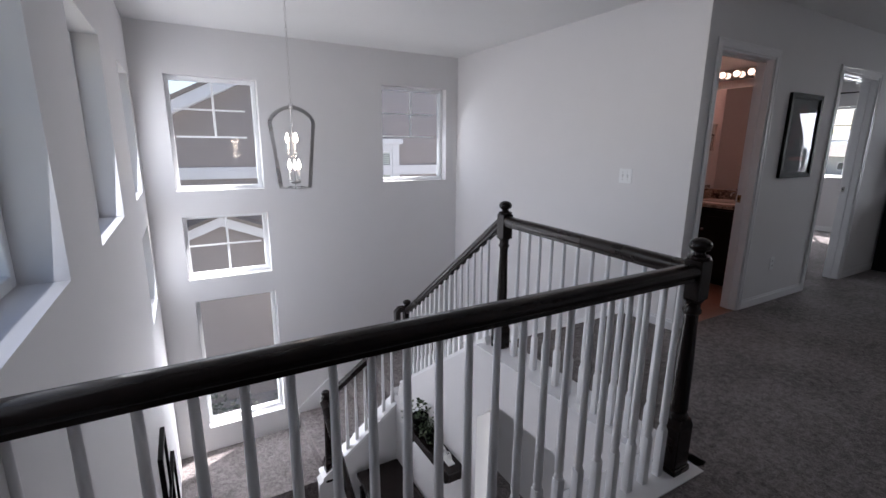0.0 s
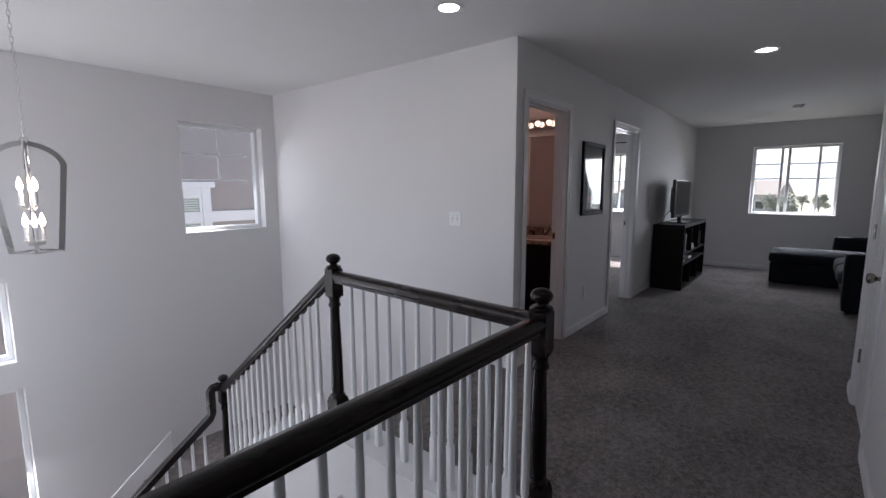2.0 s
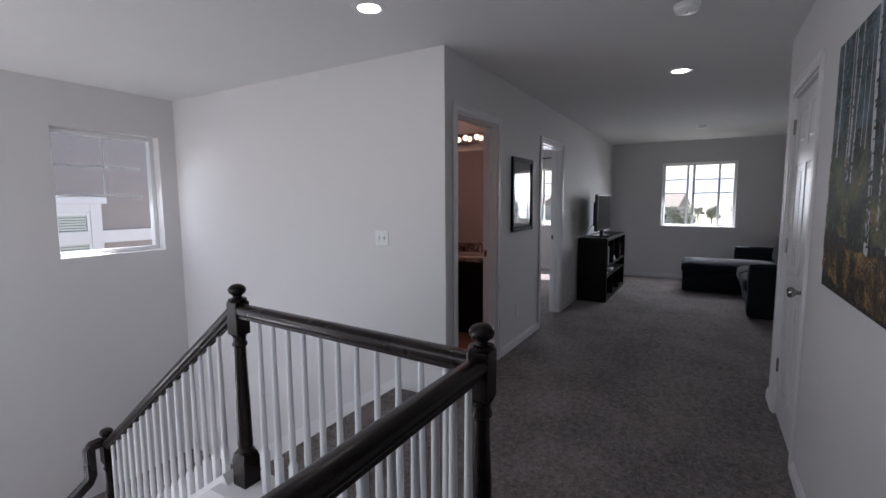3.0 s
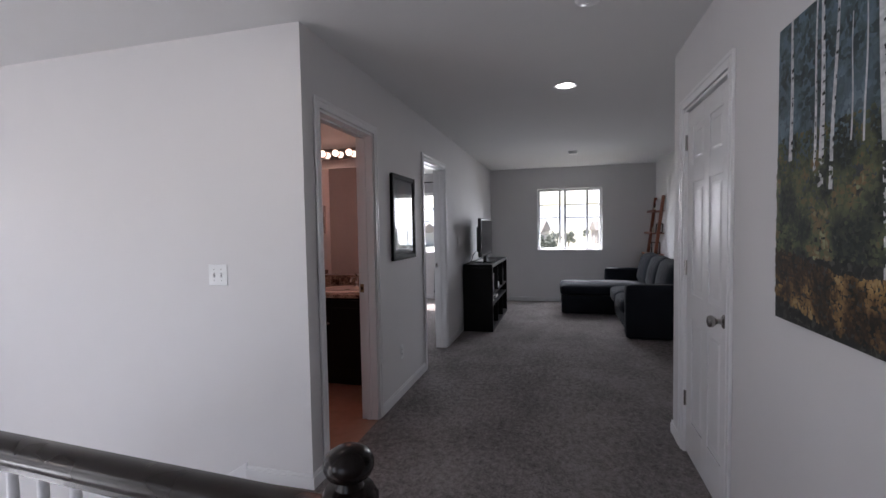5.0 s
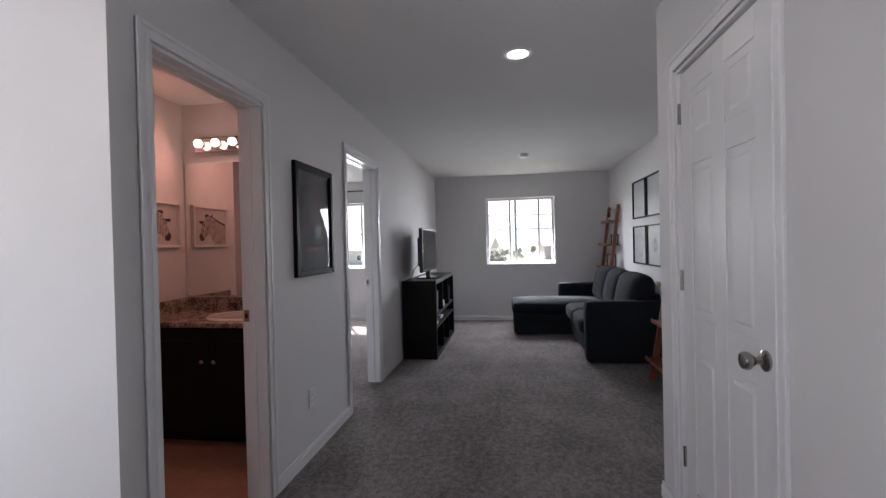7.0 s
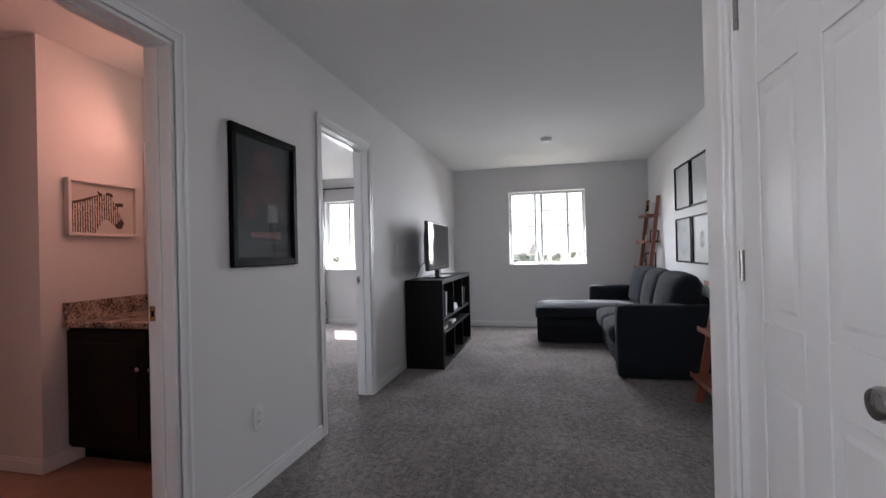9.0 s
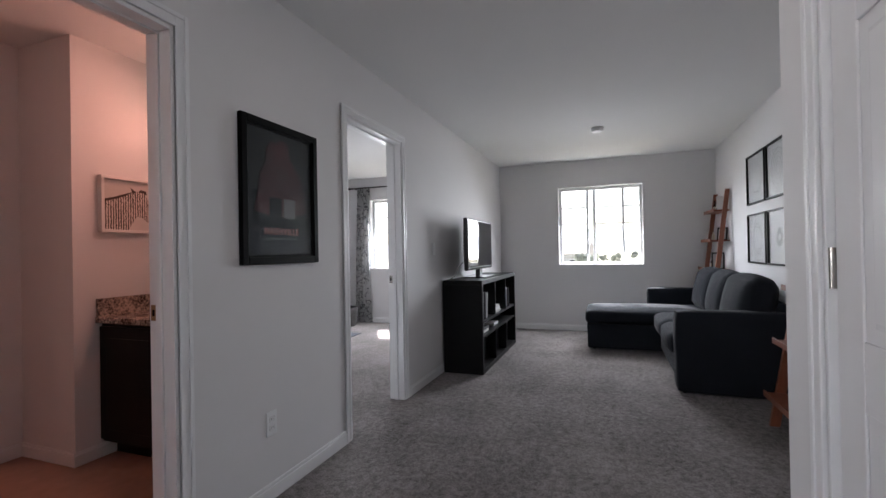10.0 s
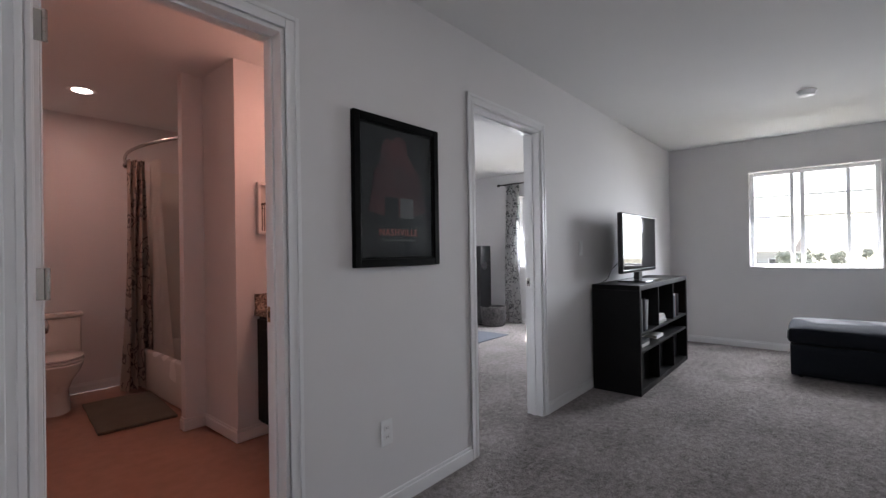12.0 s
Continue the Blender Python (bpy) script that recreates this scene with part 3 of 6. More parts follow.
first = None
spots = [(0.083 + 0.0966 * k, 1.16, 0.005) for k in range(21)] + [(2.115 + 0.0067 * k, 1.295 + 0.1037 * k, 0.005) for k in range(11)]
for x, y, z in spots:
    if first is None:
        first = part("baluster", baluster_mesh(ZR - 0.030, 0.215), "trim", None, "", True)
        first.location = (x, y, z)
        tagged(first, BAL, "baluster", "balusters of the level rails")
    else:
        copy_thing(first, pose(x, y, z))
first = None
raked = [(2.205 + 0.06 * k / 15, 2.683 + 0.0925 * k, NOSE(2.683 + 0.0925 * k) + 0.06) for k in range(16)] + [(2.10 - 0.1 * k, 4.195, -1.36 - 0.072 * k) for k in range(7)]
for x, y, z in raked:
    if first is None:
        first = part("baluster", baluster_mesh(0.77, 0.17), "trim", None, "", True)
        first.location = (x, y, z)
        tagged(first, "white turned baluster on the sloping stair rail", "baluster", "balusters of the stair rails")
    else:
        copy_thing(first, pose(x, y, z))


# ---------------------------------------------------------------- soft shapes
def cushion(x0, x1, y0, y1, z0, z1, puff=(0.02, 0.02, 0.03), round_=0.035, sag=0.0, seed=0):
    """A stuffed block: rounded edges, bellied faces and a little unevenness."""
    bm = box(x0, x1, y0, y1, z0, z1)
    bmesh.ops.subdivide_edges(bm, edges=bm.edges[:], cuts=9, use_grid_fill=True)
    c = Vector(((x0 + x1) / 2, (y0 + y1) / 2, (z0 + z1) / 2))
    hf = Vector((abs(x1 - x0) / 2, abs(y1 - y0) / 2, abs(z1 - z0) / 2))
    for v in bm.verts:
        p = v.co - c
        q = Vector((p.x / hf.x, p.y / hf.y, p.z / hf.z))
        inner = Vector([max(-h + round_, min(h - round_, e)) for e, h in zip(p, hf)])
        d = p - inner
        if d.length > 1e-6:
            p = inner + d.normalized() * round_ if d.length > round_ * 0.6 else p
        for i in range(3):
            j, k = (i + 1) % 3, (i + 2) % 3
            if abs(q[i]) > 0.98:
                p[i] += math.copysign(puff[i] * (1 - q[j] ** 2) * (1 - q[k] ** 2), q[i])
        if q.z > 0.9:
            p.z -= sag * (1 - q.x ** 2) * (1 - q.y ** 2)
        w = noise.noise(Vector((v.co.x * 6 + seed, v.co.y * 6, v.co.z * 6)))
        p += Vector((w, noise.noise(v.co * 5 + Vector((seed, 3, 1))), w)) * 0.004
        v.co = c + p
    return bm


# ---------------------------------------------------------------- hall fixtures
def recessed_light(x, y, z, label, colour=(1.0, 0.93, 0.84), power=1.0):
    root = empty("recessed_light", (x, y, z), label, "ceiling light", "recessed ceiling lights")
    part("trim_ring", lathe([(0.062, 0.004), (0.062, -0.001), (0.078, -0.006), (0.088, -0.004), (0.09, 0.0)], n=32), "trim", root, "", True)
    part("lens", lathe([(0.061, -0.002), (0.03, -0.003), (0.001, -0.003)], n=32), "lamp_white", root, "glowing white lens")
    lamp = new("can_lamp", bpy.data.lights.new("can_lamp", "AREA"))
    lamp.data.shape, lamp.data.size, lamp.data.energy, lamp.data.color = "DISK", 0.11, CAN_POWER * power, colour
    lamp.matrix_world = look((x, y, z - 0.012), (x, y, z - 1))
    return root


M["lamp_white"] = glow("lit_lens", (1.0, 0.96, 0.9), 4.0)
recessed_light(2.83, 2.165, H, "lit recessed ceiling light with white ring")
recessed_light(5.02, 0.788, H, "lit recessed ceiling light with white ring")
recessed_light(4.31, 4.76, H, "lit recessed light in the bathroom ceiling", BATH_COLOUR, 3.5)


def smoke_detector(x, y):
    root = empty("smoke_detector", (x, y, H), "round white plastic smoke detector on the ceiling", "smoke detector", "smoke detectors")
    part("base", lathe([(0.062, -0.012), (0.066, -0.008), (0.066, 0.0)], n=28), "vinyl", root, "", True)
    part("cover", lathe([(0.02, -0.042), (0.042, -0.040), (0.054, -0.034), (0.058, -0.026), (0.054, -0.024), (0.054, -0.018), (0.058, -0.016), (0.059, -0.012)], n=28), "vinyl", root, "", True)
    part("test_button", lathe([(0.008, -0.045), (0.010, -0.042), (0.010, -0.040)], n=12), "trim", root, "", True)


smoke_detector(3.66, 0.70)
smoke_detector(8.15, 0.66)

M["grey_slot"] = material("grey_switch_slot", (0.5, 0.5, 0.51), 0.6)
# switch plate above the stair, and outlets
def wall_plate(at, turn, w, gangs, label, toggle=True):
    root = empty("switch_plate" if toggle else "outlet", at, label, "switch" if toggle else "outlet", "", "", turn)
    part("plate", box(-w / 2, w / 2, -0.006, 0, -0.058, 0.058, 0.003), "vinyl", root)
    for g in range(gangs):
        u = (g - (gangs - 1) / 2) * 0.046
        if toggle and gangs > 1:
            part("slot", box(u - 0.006, u + 0.006, -0.0066, -0.0058, -0.013, 0.013), "grey_slot", root)
            part("toggle", box(u - 0.0045, u + 0.0045, -0.016, -0.005, -0.010, 0.004, 0.002), "trim", root)
            for z in (-0.03, 0.03):
                part("screw", lathe([(0.003, 0), (0.003, 0.001)], n=8, m=pose(u, -0.006, z, 90)), "nickel", root)
        elif toggle:
            part("rocker", box(u - 0.016, u + 0.016, -0.0085, -0.005, -0.033, 0.033, 0.002), "trim", root)
            part("screw", lathe([(0.003, 0), (0.003, 0.001)], n=8, m=pose(u, -0.006, 0.048, 90)), "nickel", root)
        else:
            for z in (-0.02, 0.02):
                part("socket", box(u - 0.016, u + 0.016, -0.0075, -0.005, z - 0.013, z + 0.013, 0.003), "trim", root)
                for s in (-0.006, 0.006):
                    part("slot", box(u + s - 0.001, u + s + 0.001, -0.0079, -0.0074, z - 0.004, z + 0.005), "black", root)
    return root


wall_plate((XS, 2.645, 1.133), -90, 0.12, 2, "white double toggle light switch plate above the stair")
wall_plate((4.897, YB, 0.36), 0, 0.07, 1, "white wall outlet plate", False)
wall_plate((7.06, YB, 1.19), 0, 0.07, 1, "white light switch plate on the living room wall")


# ---------------------------------------------------------------- lantern pendant over the stair
M["polished"] = material("polished_nickel", (0.62, 0.61, 0.60), 0.28, 1.0, grain=40, patch=6, rough_var=0.04)


def lantern():
    x, y, top, low = 1.105, 3.545, 1.612, 1.05
    root = empty("pendant_lantern", (x, y, low), "polished nickel open lantern pendant with candle bulbs, lit", "pendant lamp")
    h = top - low
    strip = [(-0.013, -0.002), (0.013, -0.002), (0.013, 0.002), (-0.013, 0.002)]
    for k in range(4):
        a = radians(78 + 90 * k)
        path = []
        for r, z in ((0.098, 0.0), (0.109, 0.11), (0.122, 0.24), (0.135, 0.36), (0.145, 0.45), (0.141, 0.47), (0.122, 0.502), (0.09, 0.53), (0.05, 0.55), (0.012, 0.56)):
            path.append((r * math.cos(a), r * math.sin(a), z))
        part("frame_strip", sweep(path, strip, up=(-math.sin(a), math.cos(a), 0.0)), "polished", root, "", True)
    base = [(0.098 * math.cos(radians(78 + 90 * k)), 0.098 * math.sin(radians(78 + 90 * k)), 0.004) for k in range(4)]
    part("base_frame", sweep(base, [(-0.003, -0.004), (0.003, -0.004), (0.003, 0.004), (-0.003, 0.004)], closed=True), "polished", root)
    part("stem", lathe([(0.004, 0.0), (0.010, 0.008), (0.004, 0.02), (0.005, 0.03), (0.035, 0.038), (0.04, 0.05), (0.008, 0.056), (0.005, 0.07), (0.005, h - 0.03), (0.012, h - 0.02), (0.012, h - 0.005), (0.004, h)], n=14), "polished", root, "", True)
    for tier, (zc, n, r) in enumerate(((0.06, 3, 0.038), (0.245, 3, 0.038))):
        for k in range(n):
            a = 2 * math.pi * k / n + 0.4 + tier * 0.5
            px, py = r * math.cos(a), r * math.sin(a)
            arm = part("arm", sweep([(0, 0, zc - 0.01), (px * 0.5, py * 0.5, zc - 0.022), (px, py, zc - 0.008), (px, py, zc + 0.004)], ring(0.003, 6)), "polished", root, "", True)
            candle = part("candle_sleeve", lathe([(0.012, zc), (0.014, zc + 0.004), (0.009, zc + 0.008), (0.009, zc + 0.075)], n=12, m=pose(px, py, 0)), "trim", root, "", True)
            part("bulb", lathe([(0.006, zc + 0.075), (0.012, zc + 0.088), (0.014, zc + 0.10), (0.010, zc + 0.12), (0.004, zc + 0.138), (0.001, zc + 0.145)], n=12, m=pose(px, py, 0)), "bulb_warm", candle, "lit candle bulb", True)
    # chain and canopy
    part("loop", sweep([(0.016 * math.cos(t), 0, h + 0.012 + 0.016 * math.sin(t)) for t in [2 * math.pi * i / 14 for i in range(14)]], ring(0.0025, 6), closed=True, up=(0, 1, 0)), "polished", root, "", True)
    bm = bmesh.new()
    zz, k = h + 0.04, 0
    while low + zz < H - 0.03:
        pts = []
        for i in range(12):
            t = 2 * math.pi * i / 12
            u, w = 0.007 * math.cos(t), 0.018 * math.sin(t)
            pts.append((u, 0, zz + w) if k % 2 else (0, u, zz + w))
        sweep(pts, ring(0.0018, 5), bm, closed=True, up=(0, 1, 0) if k % 2 else (1, 0, 0))
        zz += 0.0305
        k += 1
    part("chain", bm, "polished", root, "", True)
    part("canopy", lathe([(0.006, H - low - 0.03), (0.02, H - low - 0.026), (0.058, H - low - 0.012), (0.064, H - low)], n=24), "polished", root, "", True)
    lamp = new("lantern_lamp", bpy.data.lights.new("lantern_lamp", "POINT"))
    lamp.data.energy, lamp.data.color, lamp.data.shadow_soft_size = 0.5, (1.0, 0.82, 0.62), 0.05
    lamp.location = (x, y, low + 0.30)


M["bulb_warm"] = glow("warm_bulb", (1.0, 0.84, 0.70), 5.5)
lantern()


# ---------------------------------------------------------------- pictures
def frame_bars(x0, x1, z0, z1, width, depth, y, face, bevel=0.004):
    """Four mitred-looking bars on the wall plane y, standing out along face."""
    lo, hi = sorted((y, y + face * depth))
    bm = box(x0, x0 + width, lo, hi, z0, z1, bevel)
    box(x1 - width, x1, lo, hi, z0, z1, bevel, bm)
    box(x0 + width, x1 - width, lo, hi, z0, z0 + width, bevel, bm)
    box(x0 + width, x1 - width, lo, hi, z1 - width, z1, bevel, bm)
    return bm


def text_part(words, size, mat, parent, m, spacing=1.0, label=""):
    c = bpy.data.curves.new("lettering", "FONT")
    c.body, c.size, c.align_x, c.align_y, c.extrude, c.space_character = words, size, "CENTER", "CENTER", 0.0006, spacing
    tmp = bpy.data.objects.new("tmp_text", c)
    scene.collection.objects.link(tmp)
    bpy.context.view_layer.update()
    me = bpy.data.meshes.new_from_object(tmp.evaluated_get(bpy.context.evaluated_depsgraph_get()))
    bpy.data.objects.remove(tmp)
    me.materials.clear()
    me.materials.append(M[mat])
    ob = new("lettering", me)
    ob.parent = parent
    ob.matrix_basis = m
    return tagged(ob, label)


M["poster_dark"] = material("poster_charcoal_print", (0.026, 0.030, 0.032), 0.6, second=(0.014, 0.016, 0.018), spec=0.1, grain=9, patch=3, amount=0.8)
M["poster_rose"] = material("poster_rose_print", (0.10, 0.045, 0.05), 0.6, second=(0.040, 0.028, 0.031), spec=0.1, grain=5, patch=7, amount=1.1)
M["poster_red"] = material("poster_red_print", (0.32, 0.08, 0.07), 0.5, grain=20)
M["poster_grey"] = material("poster_grey_print", (0.06, 0.06, 0.062), 0.5, grain=20)
M["frame_glass"] = clear_glass("picture_glass", (0.97, 0.97, 0.97), 0.018)
root = empty("framed_poster", (0, 0, 0), "dark poster in a black frame behind glass on the hallway wall", "picture")
part("frame", frame_bars(4.715, 5.262, 1.118, 1.803, 0.036, 0.026, YB, -1), "black", root, "wide black moulded frame")
part("inner_lip", frame_bars(4.75, 5.227, 1.153, 1.768, 0.010, 0.016, YB, -1, 0.002), "black", root, "thin dark inner lip")
part("print", box(4.758, 5.219, YB - 0.009, YB - 0.002, 1.161, 1.76), "poster_dark", root, "charcoal poster print")
shape = [(4.80, 1.37), (4.825, 1.46), (4.84, 1.55), (4.875, 1.60), (4.885, 1.67), (4.92, 1.715), (4.95, 1.70), (4.975, 1.725), (5.01, 1.73), (5.04, 1.71), (5.05, 1.65), (5.09, 1.60), (5.13, 1.56), (5.16, 1.48), (5.175, 1.38), (5.05, 1.345), (4.93, 1.345)]
part("print_shape", prism(shape, "y", YB - 0.0100, YB - 0.0088), "poster_rose", root, "dull rose printed shape")
part("print_block", box(4.90, 4.985, YB - 0.0106, YB - 0.0098, 1.345, 1.44), "poster_dark", root)
part("print_block", box(5.0, 5.085, YB - 0.0106, YB - 0.0098, 1.345, 1.44), "poster_grey", root)
text_part("NASHVILLE", 0.046, "poster_red", root, pose(4.988, YB - 0.0100, 1.275, 90), 1.12, "red printed lettering")
for k in range(7):
    part("print_line", box(4.87 + 0.034 * k, 4.895 + 0.034 * k, YB - 0.0098, YB - 0.0088, 1.236, 1.243), "poster_grey", root)
g = part("glass", box(4.757, 5.22, YB - 0.0150, YB - 0.0130, 1.16, 1.761), "frame_glass", root)
g.visible_shadow = False

# birch forest canvas
M["canvas_side"] = material("dark_canvas_edge", (0.03, 0.03, 0.035), 0.8)


def paint(name, low, mid, high, z0, z1):
    """Brushed oil paint that changes from earth to foliage to sky up the canvas."""
    m = material(name, mid, 0.55, second=low, grain=18, patch=4, amount=1.3, bump=0.5, bump_scale=60, bump_dist=0.004, stretch=(1, 1, 0.45))
    n, link = m.node_tree.nodes, m.node_tree.links.new
    b = n["Principled BSDF"]
    src = b.inputs["Base Color"].links[0].from_socket
    sep, mr, mix = n.new("ShaderNodeSeparateXYZ"), n.new("ShaderNodeMapRange"), n.new("ShaderNodeMix")
    nz, ad = n.new("ShaderNodeTexNoise"), n.new("ShaderNodeMath")
    nz.inputs["Scale"].default_value = 6
    tc = [k for k in n if k.bl_idname == "ShaderNodeTexCoord"][0]
    link(tc.outputs["Object"], sep.inputs[0])
    link(tc.outputs["Object"], nz.inputs["Vector"])
    ad.operation = "MULTIPLY_ADD"
    link(nz.outputs["Fac"], ad.inputs[0])
    ad.inputs[1].default_value = 0.45
    link(sep.outputs["Z"], ad.inputs[2])
    mr.inputs["From Min"].default_value, mr.inputs["From Max"].default_value = z0, z1
    link(ad.outputs[0], mr.inputs["Value"])
    mix.data_type = "RGBA"
    link(mr.outputs[0], mix.inputs[0])
    link(src, mix.inputs[6])
    mix.inputs[7].default_value = (*high, 1)
    link(mix.outputs[2], b.inputs["Base Color"])
    return m


def island_paint(name, colours, rough=0.6, clump=0):
    m = bpy.data.materials.new(name)
    m.use_nodes = True
    n, link = m.node_tree.nodes, m.node_tree.links.new
    g, r = n.new("ShaderNodeNewGeometry"), n.new("ShaderNodeValToRGB")
    r.color_ramp.interpolation = "LINEAR"
    while len(r.color_ramp.elements) < len(colours):
        r.color_ramp.elements.new(0.5)
    for i, c in enumerate(colours):
        r.color_ramp.elements[i].position = i / (len(colours) - 1)
        r.color_ramp.elements[i].color = (*c, 1)
    if not clump:
        link(g.outputs["Random Per Island"], r.inputs["Fac"])
    else:
        tc, nz, mr, ad = n.new("ShaderNodeTexCoord"), n.new("ShaderNodeTexNoise"), n.new("ShaderNodeMapRange"), n.new("ShaderNodeMath")
        nz.inputs["Scale"].default_value, nz.inputs["Detail"].default_value = clump, 2
        mr.inputs["From Min"].default_value, mr.inputs["From Max"].default_value = 0.42, 0.68
        mr.inputs["To Max"].default_value = 0.72
        ad.operation, ad.inputs[1].default_value = "MULTIPLY_ADD", 0.34
        link(tc.outputs["Object"], nz.inputs["Vector"])
        link(nz.outputs["Fac"], mr.inputs["Value"])
        link(g.outputs["Random Per Island"], ad.inputs[0])
        link(mr.outputs[0], ad.inputs[2])
        link(ad.outputs[0], r.inputs["Fac"])
    link(r.outputs[0], n["Principled BSDF"].inputs["Base Color"])
    n["Principled BSDF"].inputs["Roughness"].default_value = rough
    return m


M["forest_paint"] = paint("forest_oil_paint", (0.012, 0.014, 0.014), (0.07, 0.075, 0.06), (0.10, 0.155, 0.20), 1.60, 2.05)
M["birch_paint"] = material("birch_bark_paint", (0.74, 0.74, 0.76), 0.6, second=(0.36, 0.37, 0.39), grain=40, patch=26, amount=1.1, stretch=(1, 1, 2.2), bump=0.4, bump_scale=50)
M["leaf_dabs"] = island_paint("leaf_dabs_paint", [(0.012, 0.016, 0.016), (0.026, 0.035, 0.028), (0.06, 0.072, 0.040), (0.11, 0.125, 0.062), (0.19, 0.115, 0.055), (0.30, 0.33, 0.19)], 0.6, 9)
M["canopy_dabs"] = island_paint("canopy_dabs_paint", [(0.022, 0.036, 0.040), (0.04, 0.065, 0.07), (0.085, 0.13, 0.15), (0.13, 0.19, 0.23), (0.17, 0.23, 0.27)], 0.6, 7)
M["earth_dabs"] = island_paint("earth_dabs_paint", [(0.012, 0.010, 0.009), (0.05, 0.03, 0.016), (0.15, 0.085, 0.032), (0.31, 0.19, 0.07), (0.42, 0.30, 0.14)], 0.6, 11)
M["night_dabs"] = island_paint("dark_dabs_paint", [(0.007, 0.008, 0.009), (0.014, 0.015, 0.015), (0.022, 0.022, 0.018)])
PX0, PX1, PZ0, PZ1 = 2.14, 3.125, 1.065, 1.965
root = empty("birch_painting", (0, 0, 0), "large unframed canvas painting of a birch forest on the wall", "painting")
part("canvas", box(PX0, PX1, YR, YR + 0.034, PZ0, PZ1, 0.003), "canvas_side", root)
part("painted_ground", box(PX0 + 0.001, PX1 - 0.001, YR + 0.034, YR + 0.0352, PZ0 + 0.001, PZ1 - 0.001), "forest_paint", root)
rnd = random.Random(5)


def dabs(n, x0, x1, z0, z1, s, y):
    bm = bmesh.new()
    for _ in range(n):
        cx, cz = rnd.uniform(x0, x1), z0 + (z1 - z0) * rnd.random()
        k = rnd.randint(5, 7)
        yy = y + rnd.uniform(0, 0.0008)
        a0, sx, sz = rnd.random() * 6, s * rnd.uniform(0.4, 1.2), s * rnd.uniform(0.4, 1.0)
        vs = []
        for i in range(k):
            a = a0 + 2 * math.pi * i / k
            r = rnd.uniform(0.6, 1.1)
            vs.append(bm.verts.new((min(PX1 - 0.002, max(PX0 + 0.002, cx + sx * r * math.cos(a))), yy, min(PZ1 - 0.002, max(PZ0 + 0.002, cz + sz * r * math.sin(a))))))
        bm.faces.new(vs)
    return bm


def trunk(x, z0, z1, w, lean=0.0, y=YR + 0.0372):
    bm = bmesh.new()
    prev = None
    for i in range(15):
        f = i / 14
        ww = w * (1.0 - 0.45 * f) / 2
        xx = x + lean * f + 0.003 * math.sin(6 * f + x * 40)
        row = [bm.verts.new((xx - ww, y, z0 + (z1 - z0) * f)), bm.verts.new((xx + ww, y, z0 + (z1 - z0) * f))]
        if prev:
            bm.faces.new((prev[0], prev[1], row[1], row[0]))
        prev = row
    return bm


part("painted_canopy", dabs(2200, PX0, PX1, 1.58, 2.03, 0.016, YR + 0.0353), "canopy_dabs", root, "blue-green painted canopy")
part("painted_shade", dabs(1500, PX0, PX1, 1.06, 1.36, 0.016, YR + 0.0353), "night_dabs", root, "near-black painted shade")
part("painted_leaves", dabs(3600, PX0, PX1, 1.27, 1.62, 0.0105, YR + 0.0362), "leaf_dabs", root, "green painted foliage")
TOP = PZ1 - 0.004
TRUNKS = ((3.035, 1.55, TOP, 0.022, 0.0), (2.905, 1.49, TOP, 0.014, -0.004), (2.870, 1.46, TOP, 0.026, 0.002), (2.826, 1.45, TOP, 0.018, -0.022), (2.745, 1.56, 1.86, 0.007, 0), (2.695, 1.55, 1.9, 0.008, 0),
          (2.60, 1.23, TOP, 0.042, 0.05), (2.515, 1.31, TOP, 0.018, 0.012), (2.42, 1.25, TOP, 0.03, 0.0), (2.33, 1.40, TOP, 0.016, 0.01), (2.25, 1.27, TOP, 0.032, 0.015), (2.185, 1.44, TOP, 0.014, 0.0))
marks = bmesh.new()
for x, z0, z1, w, lean in TRUNKS:
    part("painted_trunk", trunk(x, z0, z1, w, lean), "birch_paint", root)
    z = z0 + 0.03
    while w > 0.01 and z < z1 - 0.02:
        f = (z - z0) / (z1 - z0)
        cx = x + lean * f - w * 0.32 * (1 - 0.45 * f)
        hw, hh = w * rnd.uniform(0.12, 0.3), rnd.uniform(0.002, 0.009)
        marks.faces.new([marks.verts.new((min(cx + u * hw, PX1 - 0.002), YR + 0.0376, z + v * hh)) for u, v in ((-1, -0.6), (0.8, -1), (1, 0.4), (-0.7, 1))])
        z += rnd.uniform(0.012, 0.06)
part("painted_bark_marks", marks, "night_dabs", root, "black marks on the birch bark")
part("painted_brush", dabs(1300, PX0, PX1, 1.27, 1.535, 0.013, YR + 0.0378), "leaf_dabs", root, "painted undergrowth in green and yellow")
earth = dabs(2300, PX0, PX1, 1.11, 1.26, 0.0095, YR + 0.0378)
for v in earth.verts:
    v.co.z = max(PZ0 + 0.004, v.co.z + 0.03 - 0.16 * min(PX1 - v.co.x, 0.35))
part("painted_earth", earth, "earth_dabs", root, "ochre painted forest floor")

